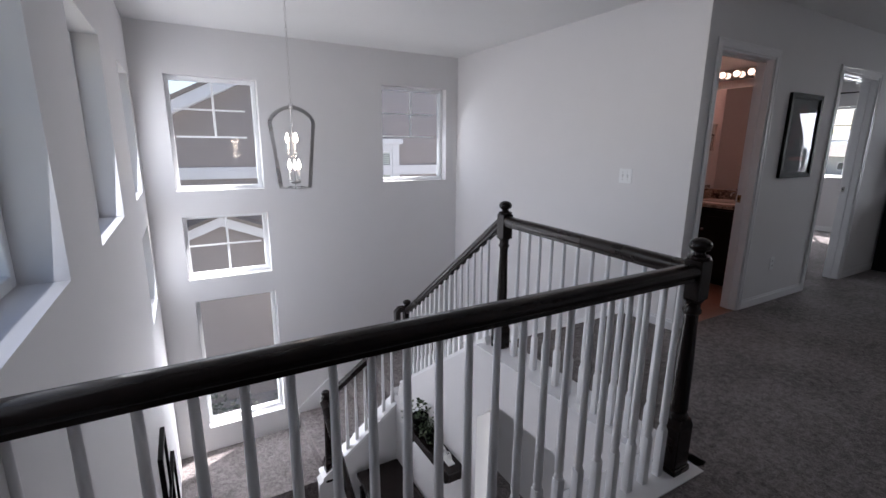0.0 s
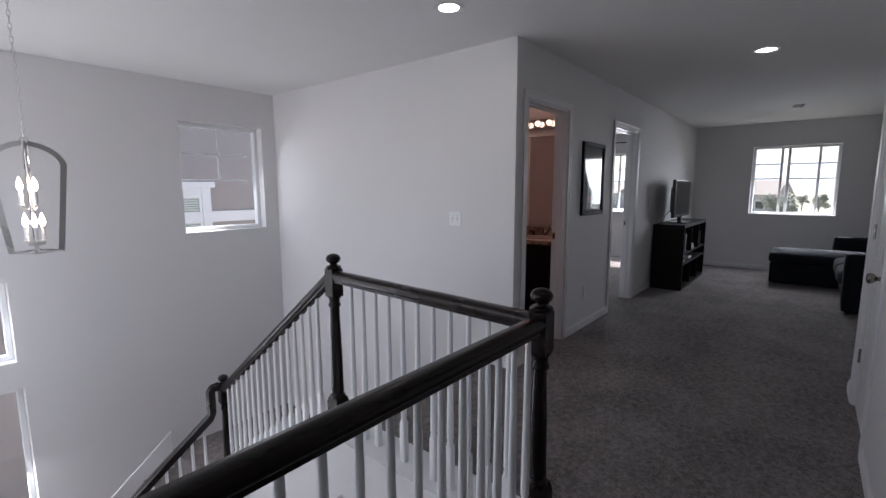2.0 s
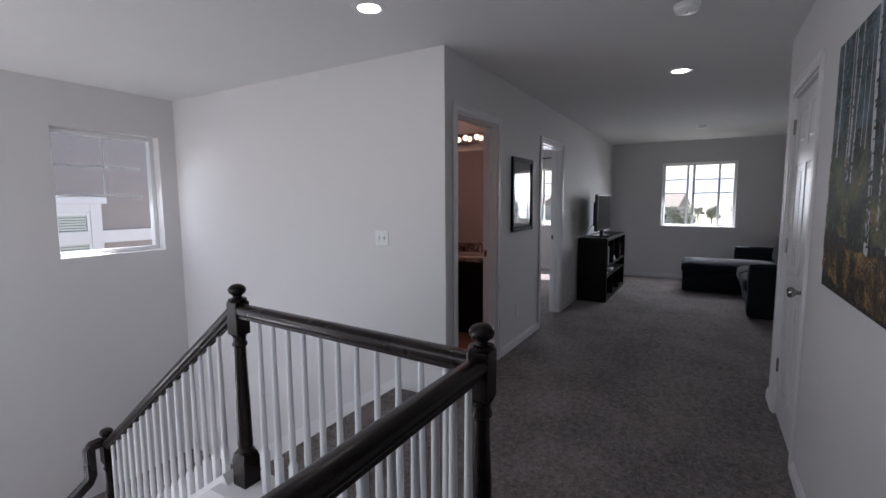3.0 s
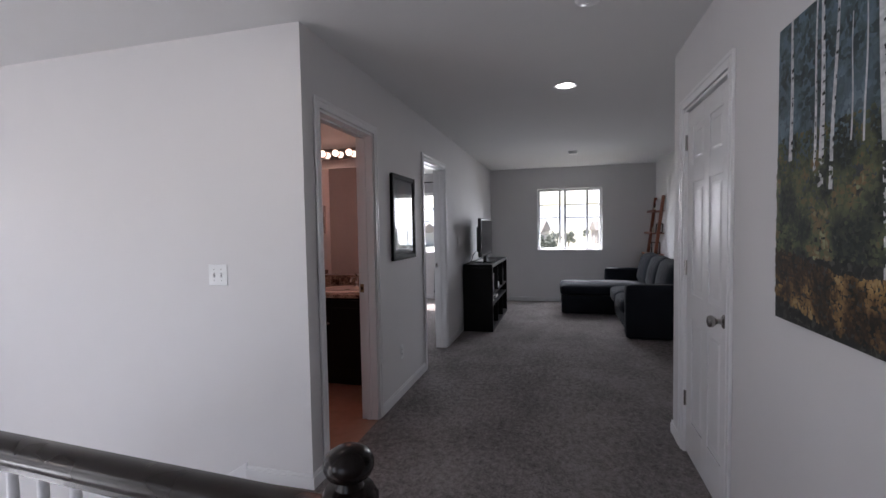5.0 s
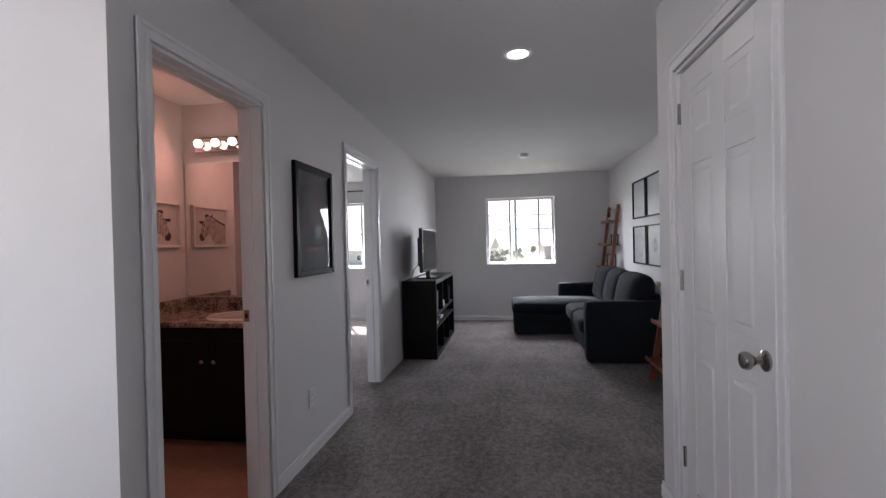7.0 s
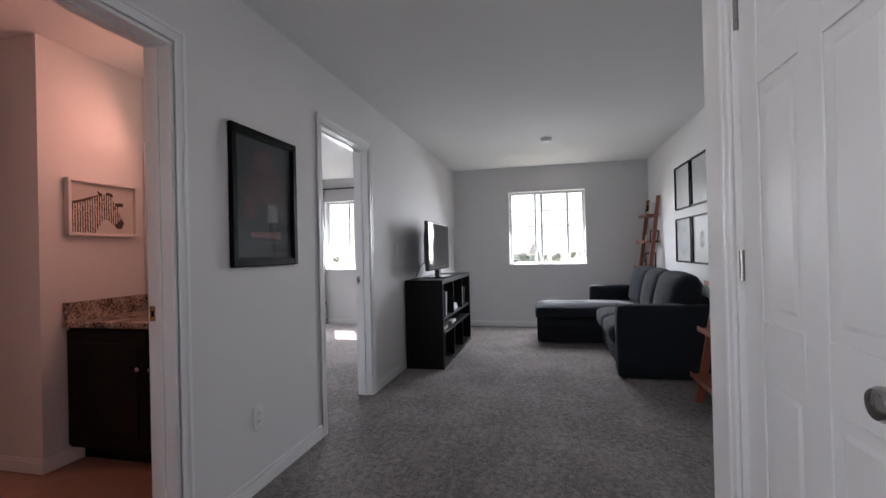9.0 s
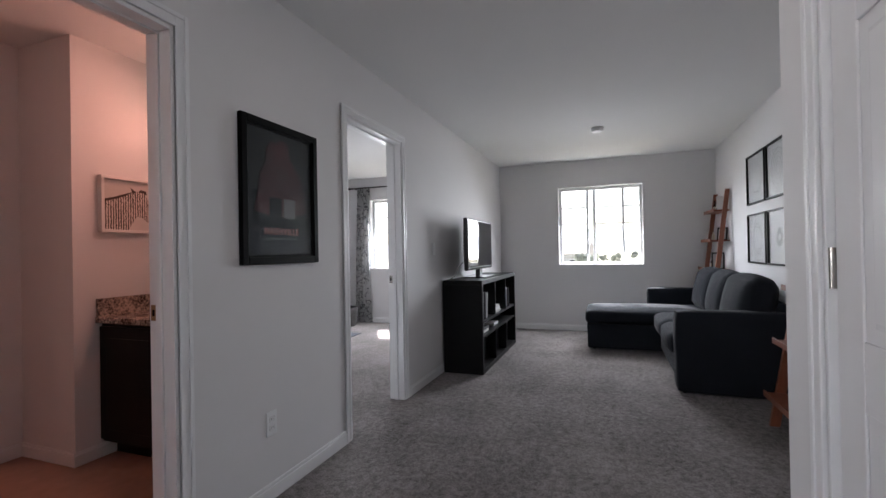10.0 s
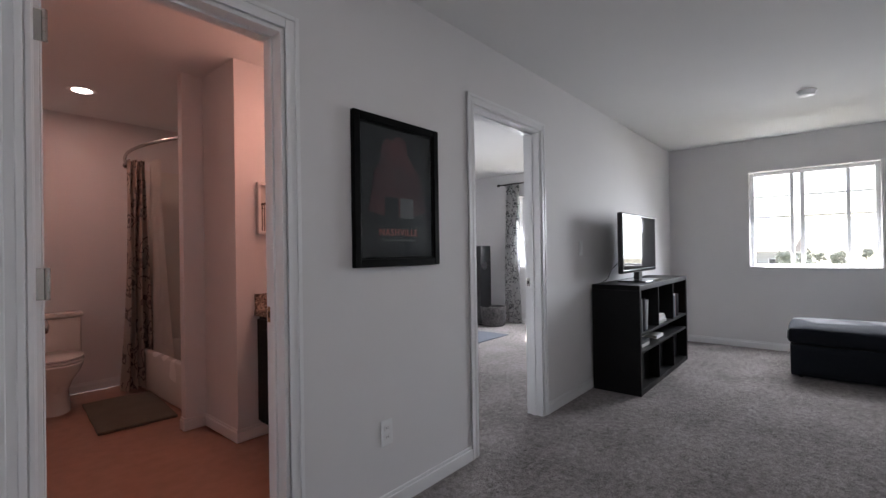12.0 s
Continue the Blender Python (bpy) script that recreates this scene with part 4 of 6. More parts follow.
# four record-cover prints above the sofa
M["print_grey"] = material("grey_art_print", (0.62, 0.64, 0.65), 0.5, second=(0.52, 0.54, 0.55), grain=10, patch=3, amount=0.8)
M["print_mark"] = material("dark_art_print", (0.28, 0.29, 0.30), 0.5, grain=10)
YS = -0.745
for i, (x0, x1, z0, z1, art) in enumerate(((7.86, 8.40, 1.56, 2.03, 0), (7.28, 7.82, 1.56, 2.03, 1), (7.86, 8.40, 0.995, 1.465, 2), (7.28, 7.82, 0.995, 1.465, 3))):
    root = empty("framed_print", (0, 0, 0), ("square pale print in a thin black frame", "black-framed print of fine concentric rings", "black-framed print of a dotted ring", "black-framed print of a small starburst")[art] + " above the sofa", "picture", "four framed prints above the sofa")
    part("frame", frame_bars(x0, x1, z0, z1, 0.016, 0.024, YS, 1, 0.002), "black", root)
    part("print", box(x0 + 0.014, x1 - 0.014, YS + 0.002, YS + 0.008, z0 + 0.014, z1 - 0.014), "print_grey", root)
    cx, cz = (x0 + x1) / 2, (z0 + z1) / 2
    if art == 1:
        for r in (0.05, 0.09, 0.13, 0.165):
            part("print_ring", sweep([(cx + r * math.cos(t), YS + 0.0085, cz + r * math.sin(t)) for t in [2 * math.pi * j / 40 for j in range(40)]], [(-0.004, -0.0006), (0.004, -0.0006), (0.004, 0.0006), (-0.004, 0.0006)], closed=True, up=(0, 1, 0)), "print_mark", root)
    else:
        bm = bmesh.new()
        for j in range(28):
            t = 2 * math.pi * j / 28
            r0, r1 = ((0.12, 0.15), (0, 0), (0.10, 0.155), (0.03, 0.08))[art]
            own = box(r0, r1, -0.0006, 0.0006, -0.004, 0.004)
            join(bm, own, pose(cx, YS + 0.0086, cz, 0, math.degrees(t), 0))
        part("print_marks", bm, "print_mark", root)
    g = part("glass", box(x0 + 0.014, x1 - 0.014, YS + 0.014, YS + 0.016, z0 + 0.014, z1 - 0.014), "frame_glass", root)
    g.visible_shadow = False


# ---------------------------------------------------------------- living room
M["fabric"] = material("charcoal_sofa_weave", (0.022, 0.025, 0.032), 0.9, second=(0.0115, 0.0133, 0.017), grain=220, patch=3, amount=0.9, bump=0.5, bump_scale=420, bump_dist=0.003, spec=0.08)
M["fabric"].node_tree.nodes["Principled BSDF"].inputs["Sheen Weight"].default_value = 0.06
M["fabric"].node_tree.nodes["Principled BSDF"].inputs["Sheen Roughness"].default_value = 0.35
M["black_wood"] = material("black_brown_laminate", (0.007, 0.0065, 0.007), 0.45, second=(0.004, 0.004, 0.004), spec=0.16, grain=10, patch=2, stretch=(1, 1, 8), bump=0.1, bump_scale=60)
M["red_wood"] = material("reddish_stained_wood", (0.27, 0.080, 0.036), 0.45, second=(0.14, 0.038, 0.018), grain=18, patch=4, amount=1.0, stretch=(2, 2, 0.5), bump=0.1, bump_scale=80)
M["screen"] = material("black_glossy_screen", (0.006, 0.006, 0.007), 0.04, rough_var=0.015, spec=0.6)
M["plastic"] = material("black_plastic", (0.012, 0.012, 0.013), 0.3, grain=40)
SX0, SX1, SY0, SY1 = 7.14, 9.60, -0.73, 0.085
sofa = empty("sectional_sofa", (SX0, SY0, 0), "charcoal woven fabric sectional sofa with chaise", "sofa")
O = pose(-SX0, -SY0, 0)


def sp(name, bm, mat="fabric", label="", smooth=True):
    return part(name, bm, mat, sofa, label, smooth, O)


sp("base", box(SX0 + 0.17, 8.64, SY0 + 0.1, SY1 - 0.03, 0.05, 0.27, 0.02))
sp("armrest", cushion(SX0, SX0 + 0.18, SY0, SY1, 0.012, 0.655, (0.004, 0.004, 0.004), 0.035, seed=1))
sp("armrest", cushion(SX1 - 0.17, SX1, SY0 + 0.24, SY1 + 0.035, 0.012, 0.65, (0.004, 0.004, 0.004), 0.035, seed=2))
sp("backrest", cushion(SX0 + 0.17, 9.06, SY0, SY0 + 0.2, 0.05, 0.72, (0.004, 0.006, 0.004), 0.04, seed=3))
sp("chaise_base", cushion(8.64, SX1 - 0.165, SY0 + 0.24, 0.825, 0.012, 0.30, (0.004, 0.006, 0.0), 0.025, seed=4))
sp("chaise_cushion", cushion(8.635, SX1 - 0.16, SY0 + 0.24, 0.84, 0.295, 0.455, (0.008, 0.012, 0.02), 0.045, seed=5))
for k, (a, c) in enumerate(((7.315, 7.972), (7.978, 8.632))):
    sp("seat_cushion", cushion(a, c, SY0 + 0.18, SY1 + 0.03, 0.265, 0.455, (0.006, 0.02, 0.03), 0.06, seed=6 + k))
for k, (a, c) in enumerate(((7.24, 7.98), (7.97, 8.69), (8.68, 9.40))):
    bm = cushion(-(c - a) / 2, (c - a) / 2, -0.10, 0.10, 0.0, 0.47, (0.012, 0.05, 0.03), 0.075, seed=10 + k)
    bmesh.ops.transform(bm, matrix=pose((a + c) / 2, SY0 + 0.27, 0.44, 12, 0, (1.5, -1, 2)[k]), verts=bm.verts)
    sp("back_cushion", bm)
for x, y in ((SX0 + 0.06, SY0 + 0.06), (SX0 + 0.06, SY1 - 0.06), (SX1 - 0.06, SY0 + 0.30), (8.70, 0.75), (SX1 - 0.24, 0.75)):
    sp("foot", lathe([(0.018, 0), (0.024, 0.045)], n=10, m=pose(x, y, 0)), "plastic")

# low bookcase with open cubbies
BX0, BX1, BY0, BY1, BH = 7.235, 8.80, 1.69, 2.08, 0.885
case = empty("media_bookcase", (BX0, BY0, 0), "black-brown laminate media bookcase with open shelves, part filled", "bookcase")
O = pose(-BX0, -BY0, 0)


def cp(name, bm, mat="black_wood", label=""):
    return part(name, bm, mat, case, label, False, O)


T = 0.042
cp("top", box(BX0, BX1, BY0, BY1, BH - T, BH, 0.003))
cp("side_panel", box(BX0, BX0 + T, BY0, BY1, 0, BH - T, 0.003))
cp("side_panel", box(BX1 - T, BX1, BY0, BY1, 0, BH - T, 0.003))
cp("bottom", box(BX0 + T, BX1 - T, BY0 + 0.004, BY1, 0.0, T, 0.002))
cp("back_panel", box(BX0 + T, BX1 - T, BY1 - 0.014, BY1 - 0.004, T, BH - T))
for z in (0.345, 0.485):
    cp("shelf", box(BX0 + T, BX1 - T, BY0 + 0.003, BY1 - 0.016, z - 0.01, z + 0.01, 0.002))
cw = (BX1 - BX0 - 2 * T) / 3
for k in (1, 2):
    x = BX0 + T + cw * k
    for z0, z1 in ((T, 0.335), (0.495, BH - T)):
        cp("divider", box(x - 0.009, x + 0.009, BY0 + 0.004, BY1 - 0.016, z0, z1, 0.001))
for k in (0, 1, 2):
    x0 = BX0 + T + cw * k
    cp("cubby_box", box(x0 + 0.012, x0 + cw - 0.012, BY0 + 0.09, BY1 - 0.03, T + 0.004, 0.31, 0.006), "black_wood")
BOOKS = [(0.45, 0.44, 0.42), (0.16, 0.18, 0.2), (0.6, 0.58, 0.55), (0.22, 0.25, 0.3), (0.3, 0.14, 0.11), (0.7, 0.7, 0.7), (0.06, 0.06, 0.065)]
for i, c in enumerate(BOOKS):
    M["book%d" % i] = material("book_cover_%d" % i, c, 0.5, grain=30)
M["paper"] = material("book_pages", (0.68, 0.65, 0.58), 0.9, grain=80)
rnd = random.Random(3)


def book(at, t, h, dpt, colour, tilt=0.0, flat=0, label="hardback book standing on the shelf"):
    root = empty("book", at, label, "book", "books in the media bookcase")
    root.matrix_world = pose(*at, 0, tilt, 0) @ (pose(0, 0, 0, 0, 90, 0) if flat else Matrix())
    bm = box(0, 0.003, 0, dpt, 0, h, 0.0008)
    box(t - 0.003, t, 0, dpt, 0, h, 0.0008, bm)
    box(0.003, t - 0.003, 0, 0.003, 0, h, 0, bm)
    part("cover", bm, "book%d" % colour, root)
    part("pages", box(0.003, t - 0.003, 0.004, dpt - 0.004, 0.003, h - 0.004), "paper", root)


def book_row(x, z, n, tall, y=BY0 + 0.012):
    for k in range(n):
        t = rnd.uniform(0.016, 0.04)
        hh = tall * rnd.uniform(0.8, 1.0)
        gap = rnd.choice((0, 0, 0, 0.012))
        book((x, y + rnd.uniform(0, 0.03), z), t, hh, rnd.uniform(0.15, 0.2), rnd.randrange(len(BOOKS)), 0)
        x += t + 0.002 + gap
    return x


x = book_row(BX0 + T + 0.01, 0.495, 6, 0.27)
book((x + 0.02, BY0 + 0.03, 0.4975), 0.022, 0.25, 0.18, 5, 8, 0, "pale hardback book leaning on the shelf")
for k in range(3):
    book((BX0 + T + cw + 0.08, BY0 + 0.03, 0.495 + 0.026 * (k + 1)), 0.025, 0.26 - 0.03 * k, 0.18, (0, 5, 2)[k], 0, 1, "book lying flat on a stack")
book_row(BX0 + T + 2 * cw + 0.06, 0.495, 8, 0.24)
for k in range(2):
    book((BX0 + T + 0.05, BY0 + 0.04, 0.355 + 0.028 * (k + 1)), 0.026, 0.28, 0.2, (2, 6)[k], 0, 1, "book lying flat on the low shelf")
book((BX0 + T + cw + 0.1, BY0 + 0.05, 0.355 + 0.03), 0.028, 0.2, 0.16, 5, 0, 1, "pale box lying on the low shelf")

# television
tv = empty("television", (7.80, 1.87, BH), "flat black television on a swivel stand", "television")
part("foot", box(-0.23, 0.23, -0.13, 0.11, 0.0, 0.014, 0.006), "screen", tv, "glossy black foot plate")
part("neck", box(-0.05, 0.05, -0.02, 0.03, 0.014, 0.13, 0.008), "plastic", tv)
bm = box(-0.475, 0.475, -0.022, 0.022, 0.085, 0.605, 0.012)
box(-0.36, 0.36, 0.02, 0.065, 0.15, 0.50, 0.02, bm)
part("case", bm, "plastic", tv)
part("screen", box(-0.45, 0.45, -0.0245, -0.0215, 0.117, 0.585, 0.001), "screen", tv, "black glossy screen")
part("bezel_strip", box(-0.455, 0.455, -0.0242, -0.021, 0.093, 0.110, 0.002), "screen", tv, "glossy lower strip")
part("cable", sweep([(-0.30, 0.05, 0.2), (-0.40, 0.10, 0.12), (-0.44, 0.12, 0.04), (-0.46, 0.17, 0.004), (-0.45, 0.205, -0.2)], ring(0.004, 6)), "plastic", tv, "", True)

# leaning ladder shelves
LW, LH, LD = 0.60, 1.82, 0.21


def ladder_shelf(at, label, LD=LD):
    lad = empty("ladder_shelf", at, label, "shelf", "leaning ladder shelves")
    for x in (0.0, LW):
        part("rail", prism([(LD + 0.02, 0.0), (LD + 0.075, 0.0), (0.052, LH), (0.007, LH)], "x", x - 0.014, x + 0.014), "red_wood", lad)
    for z in (0.20, 0.54, 0.88, 1.22, 1.57):
        yy = LD * (1 - z / LH) + 0.07
        part("shelf", box(0.012, LW - 0.012, 0.012, yy + 0.06, z, z + 0.018, 0.002), "red_wood", lad)
        part("lip", box(0.012, LW - 0.012, yy + 0.06, yy + 0.07, z - 0.004, z + 0.032, 0.002), "red_wood", lad)


ladder_shelf((9.12, -0.745, 0), "reddish wooden leaning ladder shelf in the room corner")
ladder_shelf((6.02, -0.745, 0), "reddish wooden leaning ladder shelf beside the sofa", 0.29)
M["amber"] = material("brown_bottle_glass", (0.05, 0.018, 0.008), 0.1, grain=5)
M["cream"] = material("cream_paper_label", (0.62, 0.56, 0.45), 0.7)


def bottle(at, s, mat, label):
    root = empty("bottle", at, label, "bottle", "things on the ladder shelf")
    part("body", lathe([(0.03 * s, 0), (0.033 * s, 0.005), (0.033 * s, 0.11 * s), (0.026 * s, 0.13 * s), (0.012 * s, 0.15 * s), (0.011 * s, 0.19 * s)], n=16), mat, root, "", True)
    part("label", lathe([(0.0335 * s, 0.03 * s), (0.0335 * s, 0.09 * s)], n=16), "cream", root)
    part("cap", lathe([(0.013 * s, 0.185 * s), (0.013 * s, 0.21 * s)], n=12), "black", root)


def small_frame(at, w, h, turn, label):
    root = empty("photo_frame", at, label, "photo frame", "things on the ladder shelf", "", turn)
    m = pose(0, 0, 0, -12)
    part("frame", frame_bars(-w / 2, w / 2, 0, h, 0.014, 0.012, 0, 1, 0.002), "black", root, "", False, m)
    part("photo", box(-w / 2 + 0.013, w / 2 - 0.013, 0.003, 0.007, 0.013, h - 0.013), "print_grey", root, "", False, m)
    part("stand", box(-0.012, 0.012, -0.06, 0.0, 0.0, h * 0.5, 0.002), "black", root)


bottle((9.30, -0.66, 1.588), 0.8, "amber", "brown bottle with a cream label")
bottle((9.44, -0.65, 1.588), 0.62, "amber", "short brown bottle with a cream label")
small_frame((9.28, -0.68, 1.238), 0.11, 0.15, 100, "small black photo frame on the ladder shelf")
bottle((9.46, -0.63, 1.238), 0.55, "cream", "small pale jar with a dark cap")
small_frame((9.24, -0.63, 0.898), 0.13, 0.20, 80, "black photo frame leaning on the ladder shelf")
bottle((9.48, -0.62, 0.898), 0.7, "amber", "brown bottle with a cream label")
book((9.17, -0.73, 1.588), 0.02, 0.16, 0.11, 5, 6, 0, "pale book leaning on the ladder shelf")


# ---------------------------------------------------------------- bathroom
M["granite"] = material("brown_speckled_granite", (0.52, 0.42, 0.35), 0.22, second=(0.05, 0.035, 0.03), grain=75, patch=12, amount=2.2, bump=0.02)
M["vanity"] = material("black_brown_cabinet", (0.006, 0.0055, 0.0055), 0.45, second=(0.004, 0.0035, 0.0035), grain=12, patch=2, spec=0.2)
M["porcelain"] = material("white_porcelain", (0.78, 0.76, 0.72), 0.12, second=(0.75, 0.73, 0.69), grain=6, coat=0.3)
M["acrylic"] = material("white_acrylic_surround", (0.74, 0.72, 0.68), 0.25, second=(0.71, 0.69, 0.65), grain=5)
M["chrome"] = material("polished_chrome", (0.75, 0.74, 0.72), 0.08, 1.0, rough_var=0.02)
M["globe"] = glow("globe_bulb", (1.0, 0.70, 0.55), BULB_GLOW)
van = empty("vanity_cabinet", (4.95, 2.24, 0), "black-brown bathroom vanity cabinet with two doors", "vanity")
O = pose(-4.95, -2.24, 0)
part("body", box(4.955, 5.468, 2.24, 3.381, 0.09, 0.785, 0.003), "vanity", van, "", False, O)
part("toe_kick", box(5.03, 5.468, 2.25, 3.375, 0.0, 0.09), "vanity", van, "", False, O)
for y0, y1, ky in ((2.25, 2.808, 2.77), (2.815, 3.372, 2.855)):
    dr = part("door", box(4.936, 4.955, y0, y1, 0.11, 0.765, 0.003), "vanity", van, "", False, O)
    part("door_panel", box(4.932, 4.937, y0 + 0.06, y1 - 0.06, 0.17, 0.70, 0.004), "vanity", dr)
    part("knob", lathe([(0.006, 0), (0.006, 0.014), (0.014, 0.018), (0.015, 0.026), (0.006, 0.03)], n=14, m=pose(4.936, ky, 0.565, 0, -90, 0)), "nickel", dr, "round nickel knob", True)
top = empty("granite_countertop", (4.92, 2.23, 0.785), "speckled brown granite vanity top with splashes", "countertop")
O = pose(-4.92, -2.23, -0.785)
part("slab", box(4.92, 5.468, 2.225, 3.383, 0.785, 0.82, 0.005), "granite", top, "", False, O)
part("side_splash", box(4.925, 5.448, 3.363, 3.383, 0.82, 0.925, 0.003), "granite", top, "", False, O)
part("back_splash", box(5.45, 5.468, 2.225, 3.383, 0.82, 0.925, 0.003), "granite", top, "", False, O)
sink = empty("sink", (5.19, 2.72, 0.82), "oval white drop-in sink", "sink")
bm = bmesh.new()
own = lathe([(0.05, -0.11), (0.12, -0.09), (0.17, -0.03), (0.185, 0.008), (0.20, 0.014), (0.21, 0.008), (0.212, 0.001)], n=36)
bmesh.ops.delete(own, geom=[f for f in own.faces if len(f.verts) > 6 and f.calc_center_median().z > -0.05], context="FACES")
for v in own.verts:
    v.co.y *= 1.22
    if v.co.z < 0.0:
        v.co.z = max(v.co.z * 0.12, -0.012) + 0.013
part("basin", join(bm, own), "porcelain", sink, "", True)
part("drain", lathe([(0.02, 0.002), (0.02, 0.004)], n=16), "chrome", sink)
tap = empty("faucet", (5.385, 2.72, 0.82), "chrome single-lever basin faucet", "faucet")
part("base", lathe([(0.03, 0.0), (0.028, 0.012), (0.02, 0.02), (0.018, 0.09)], n=16), "chrome", tap, "", True)
part("spout", sweep([(0, 0, 0.05), (-0.03, 0, 0.085), (-0.08, 0, 0.095), (-0.12, 0, 0.08), (-0.125, 0, 0.065)], ring(0.011, 10)), "chrome", tap, "", True)
part("lever", sweep([(0, 0, 0.09), (0.005, 0, 0.11), (-0.03, 0, 0.135)], ring(0.007, 8)), "chrome", tap, "", True)
mir = empty("wall_mirror", (5.47, 2.80, 0.935), "frameless bathroom wall mirror above the vanity", "mirror")
part("mirror_glass", box(-0.007, -0.001, -0.55, 0.565, 0.0, 1.035, 0.001), "mirror", mir)
for y in (-0.3, 0.3):
    part("clip", box(-0.010, -0.0072, y - 0.012, y + 0.012, -0.004, 0.014, 0.001), "chrome", mir)
bar = empty("vanity_light", (5.47, 2.76, 2.10), "chrome vanity light bar with lit globe bulbs", "wall lamp")
part("bar", box(-0.045, 0, -0.49, 0.49, -0.055, 0.055, 0.006), "chrome", bar)
for k in range(7):
    y = -0.42 + 0.14 * k
    s = part("socket", lathe([(0.024, 0), (0.022, 0.012), (0.018, 0.016)], n=14, m=pose(-0.045, y, 0, 0, -90, 0)), "chrome", bar, "", True)
    part("globe_bulb", lathe([(0.012, 0.012), (0.016, 0.02), (0.027, 0.032), (0.032, 0.047), (0.030, 0.060), (0.02, 0.073), (0.006, 0.079)], n=16, m=pose(-0.045, y, 0, 0, -90, 0)), "globe", bar, "lit globe bulb", True)
lamp = opening_lamp("vanity_lamp", (5.32, 2.76, 2.085), (4.25, 2.89, 1.57), 0.9, 0.08, VANITY_POWER, BATH_COLOUR)

# zebra picture
M["white_frame"] = material("white_picture_frame", (0.75, 0.73, 0.71), 0.4)
M["mat_board"] = material("off_white_print", (0.60, 0.565, 0.54), 0.6)
zm = material("zebra_stripe_print", (0.70, 0.66, 0.62), 0.6)
zn, zl = zm.node_tree.nodes, zm.node_tree.links.new
wv, tc, rp = zn.new("ShaderNodeTexWave"), zn.new("ShaderNodeTexCoord"), zn.new("ShaderNodeValToRGB")
wv.bands_direction = "X"
wv.inputs["Scale"].default_value, wv.inputs["Distortion"].default_value, wv.inputs["Detail"].default_value, wv.inputs["Detail Scale"].default_value = 21, 3.2, 2, 7.0
rp.color_ramp.elements[0].position, rp.color_ramp.elements[1].position = 0.45, 0.55
rp.color_ramp.elements[0].color, rp.color_ramp.elements[1].color = (0.045, 0.03, 0.026, 1), (0.62, 0.56, 0.52, 1)
zl(tc.outputs["Object"], wv.inputs["Vector"])
zl(wv.outputs["Fac"], rp.inputs["Fac"])
zl(rp.outputs[0], zn["Principled BSDF"].inputs["Base Color"])
M["zebra"] = zm
M["zebra_dark"] = material("brown_ink_print", (0.06, 0.038, 0.032), 0.6)
ZX0, ZX1, ZZ0, ZZ1, ZY = 4.945, 5.395, 1.315, 1.655, 3.385
root = empty("zebra_picture", (0, 0, 0), "zebra head print in a white frame on the bathroom wall", "picture")
part("frame", frame_bars(ZX0, ZX1, ZZ0, ZZ1, 0.018, 0.035, ZY, -1, 0.002), "white_frame", root)
part("print", box(ZX0 + 0.016, ZX1 - 0.016, ZY - 0.012, ZY - 0.002, ZZ0 + 0.016, ZZ1 - 0.016), "mat_board", root)
PW, PH = ZX1 - ZX0 - 0.04, ZZ1 - ZZ0 - 0.04


def drawn(points):
    """Shares of the print's width and height as places on the wall."""
    return [(ZX0 + 0.02 + u * PW, ZZ0 + 0.02 + v * PH) for u, v in points]


def inked(name, points, y0, y1, mat, label=""):
    return part(name, prism(drawn(points), "y", ZY - y1, ZY - y0), mat, root, label)


inked("printed_head", [(0.0, 0.0), (0.0, 0.55), (0.15, 0.60), (0.30, 0.68), (0.42, 0.77), (0.52, 0.81), (0.63, 0.79), (0.67, 0.66), (0.74, 0.58), (0.76, 0.46), (0.80, 0.34), (0.84, 0.23), (0.80, 0.11), (0.72, 0.10), (0.66, 0.19), (0.58, 0.27), (0.50, 0.29), (0.43, 0.14), (0.37, 0.0)], 0.0118, 0.0133, "zebra", "black and white striped print")
inked("printed_muzzle", [(0.72, 0.10), (0.80, 0.11), (0.84, 0.23), (0.81, 0.30), (0.74, 0.26), (0.69, 0.17)], 0.0130, 0.0138, "zebra_dark")
inked("printed_mane", [(0.0, 0.55), (0.15, 0.60), (0.30, 0.68), (0.42, 0.77), (0.44, 0.80), (0.30, 0.73), (0.14, 0.65), (0.0, 0.60)], 0.0130, 0.0138, "zebra_dark")
inked("printed_ear", [(0.44, 0.76), (0.40, 0.88), (0.50, 0.80)], 0.0130, 0.0138, "zebra_dark")
inked("printed_ear", [(0.52, 0.81), (0.57, 0.86), (0.65, 0.84), (0.66, 0.76), (0.60, 0.79)], 0.0130, 0.0138, "zebra_dark")
inked("printed_ear", [(0.67, 0.64), (0.76, 0.66), (0.84, 0.65), (0.82, 0.58), (0.72, 0.58)], 0.0130, 0.0138, "zebra_dark")
inked("printed_eye", [(0.655, 0.55), (0.69, 0.575), (0.71, 0.545), (0.68, 0.52)], 0.0134, 0.0142, "zebra_dark")

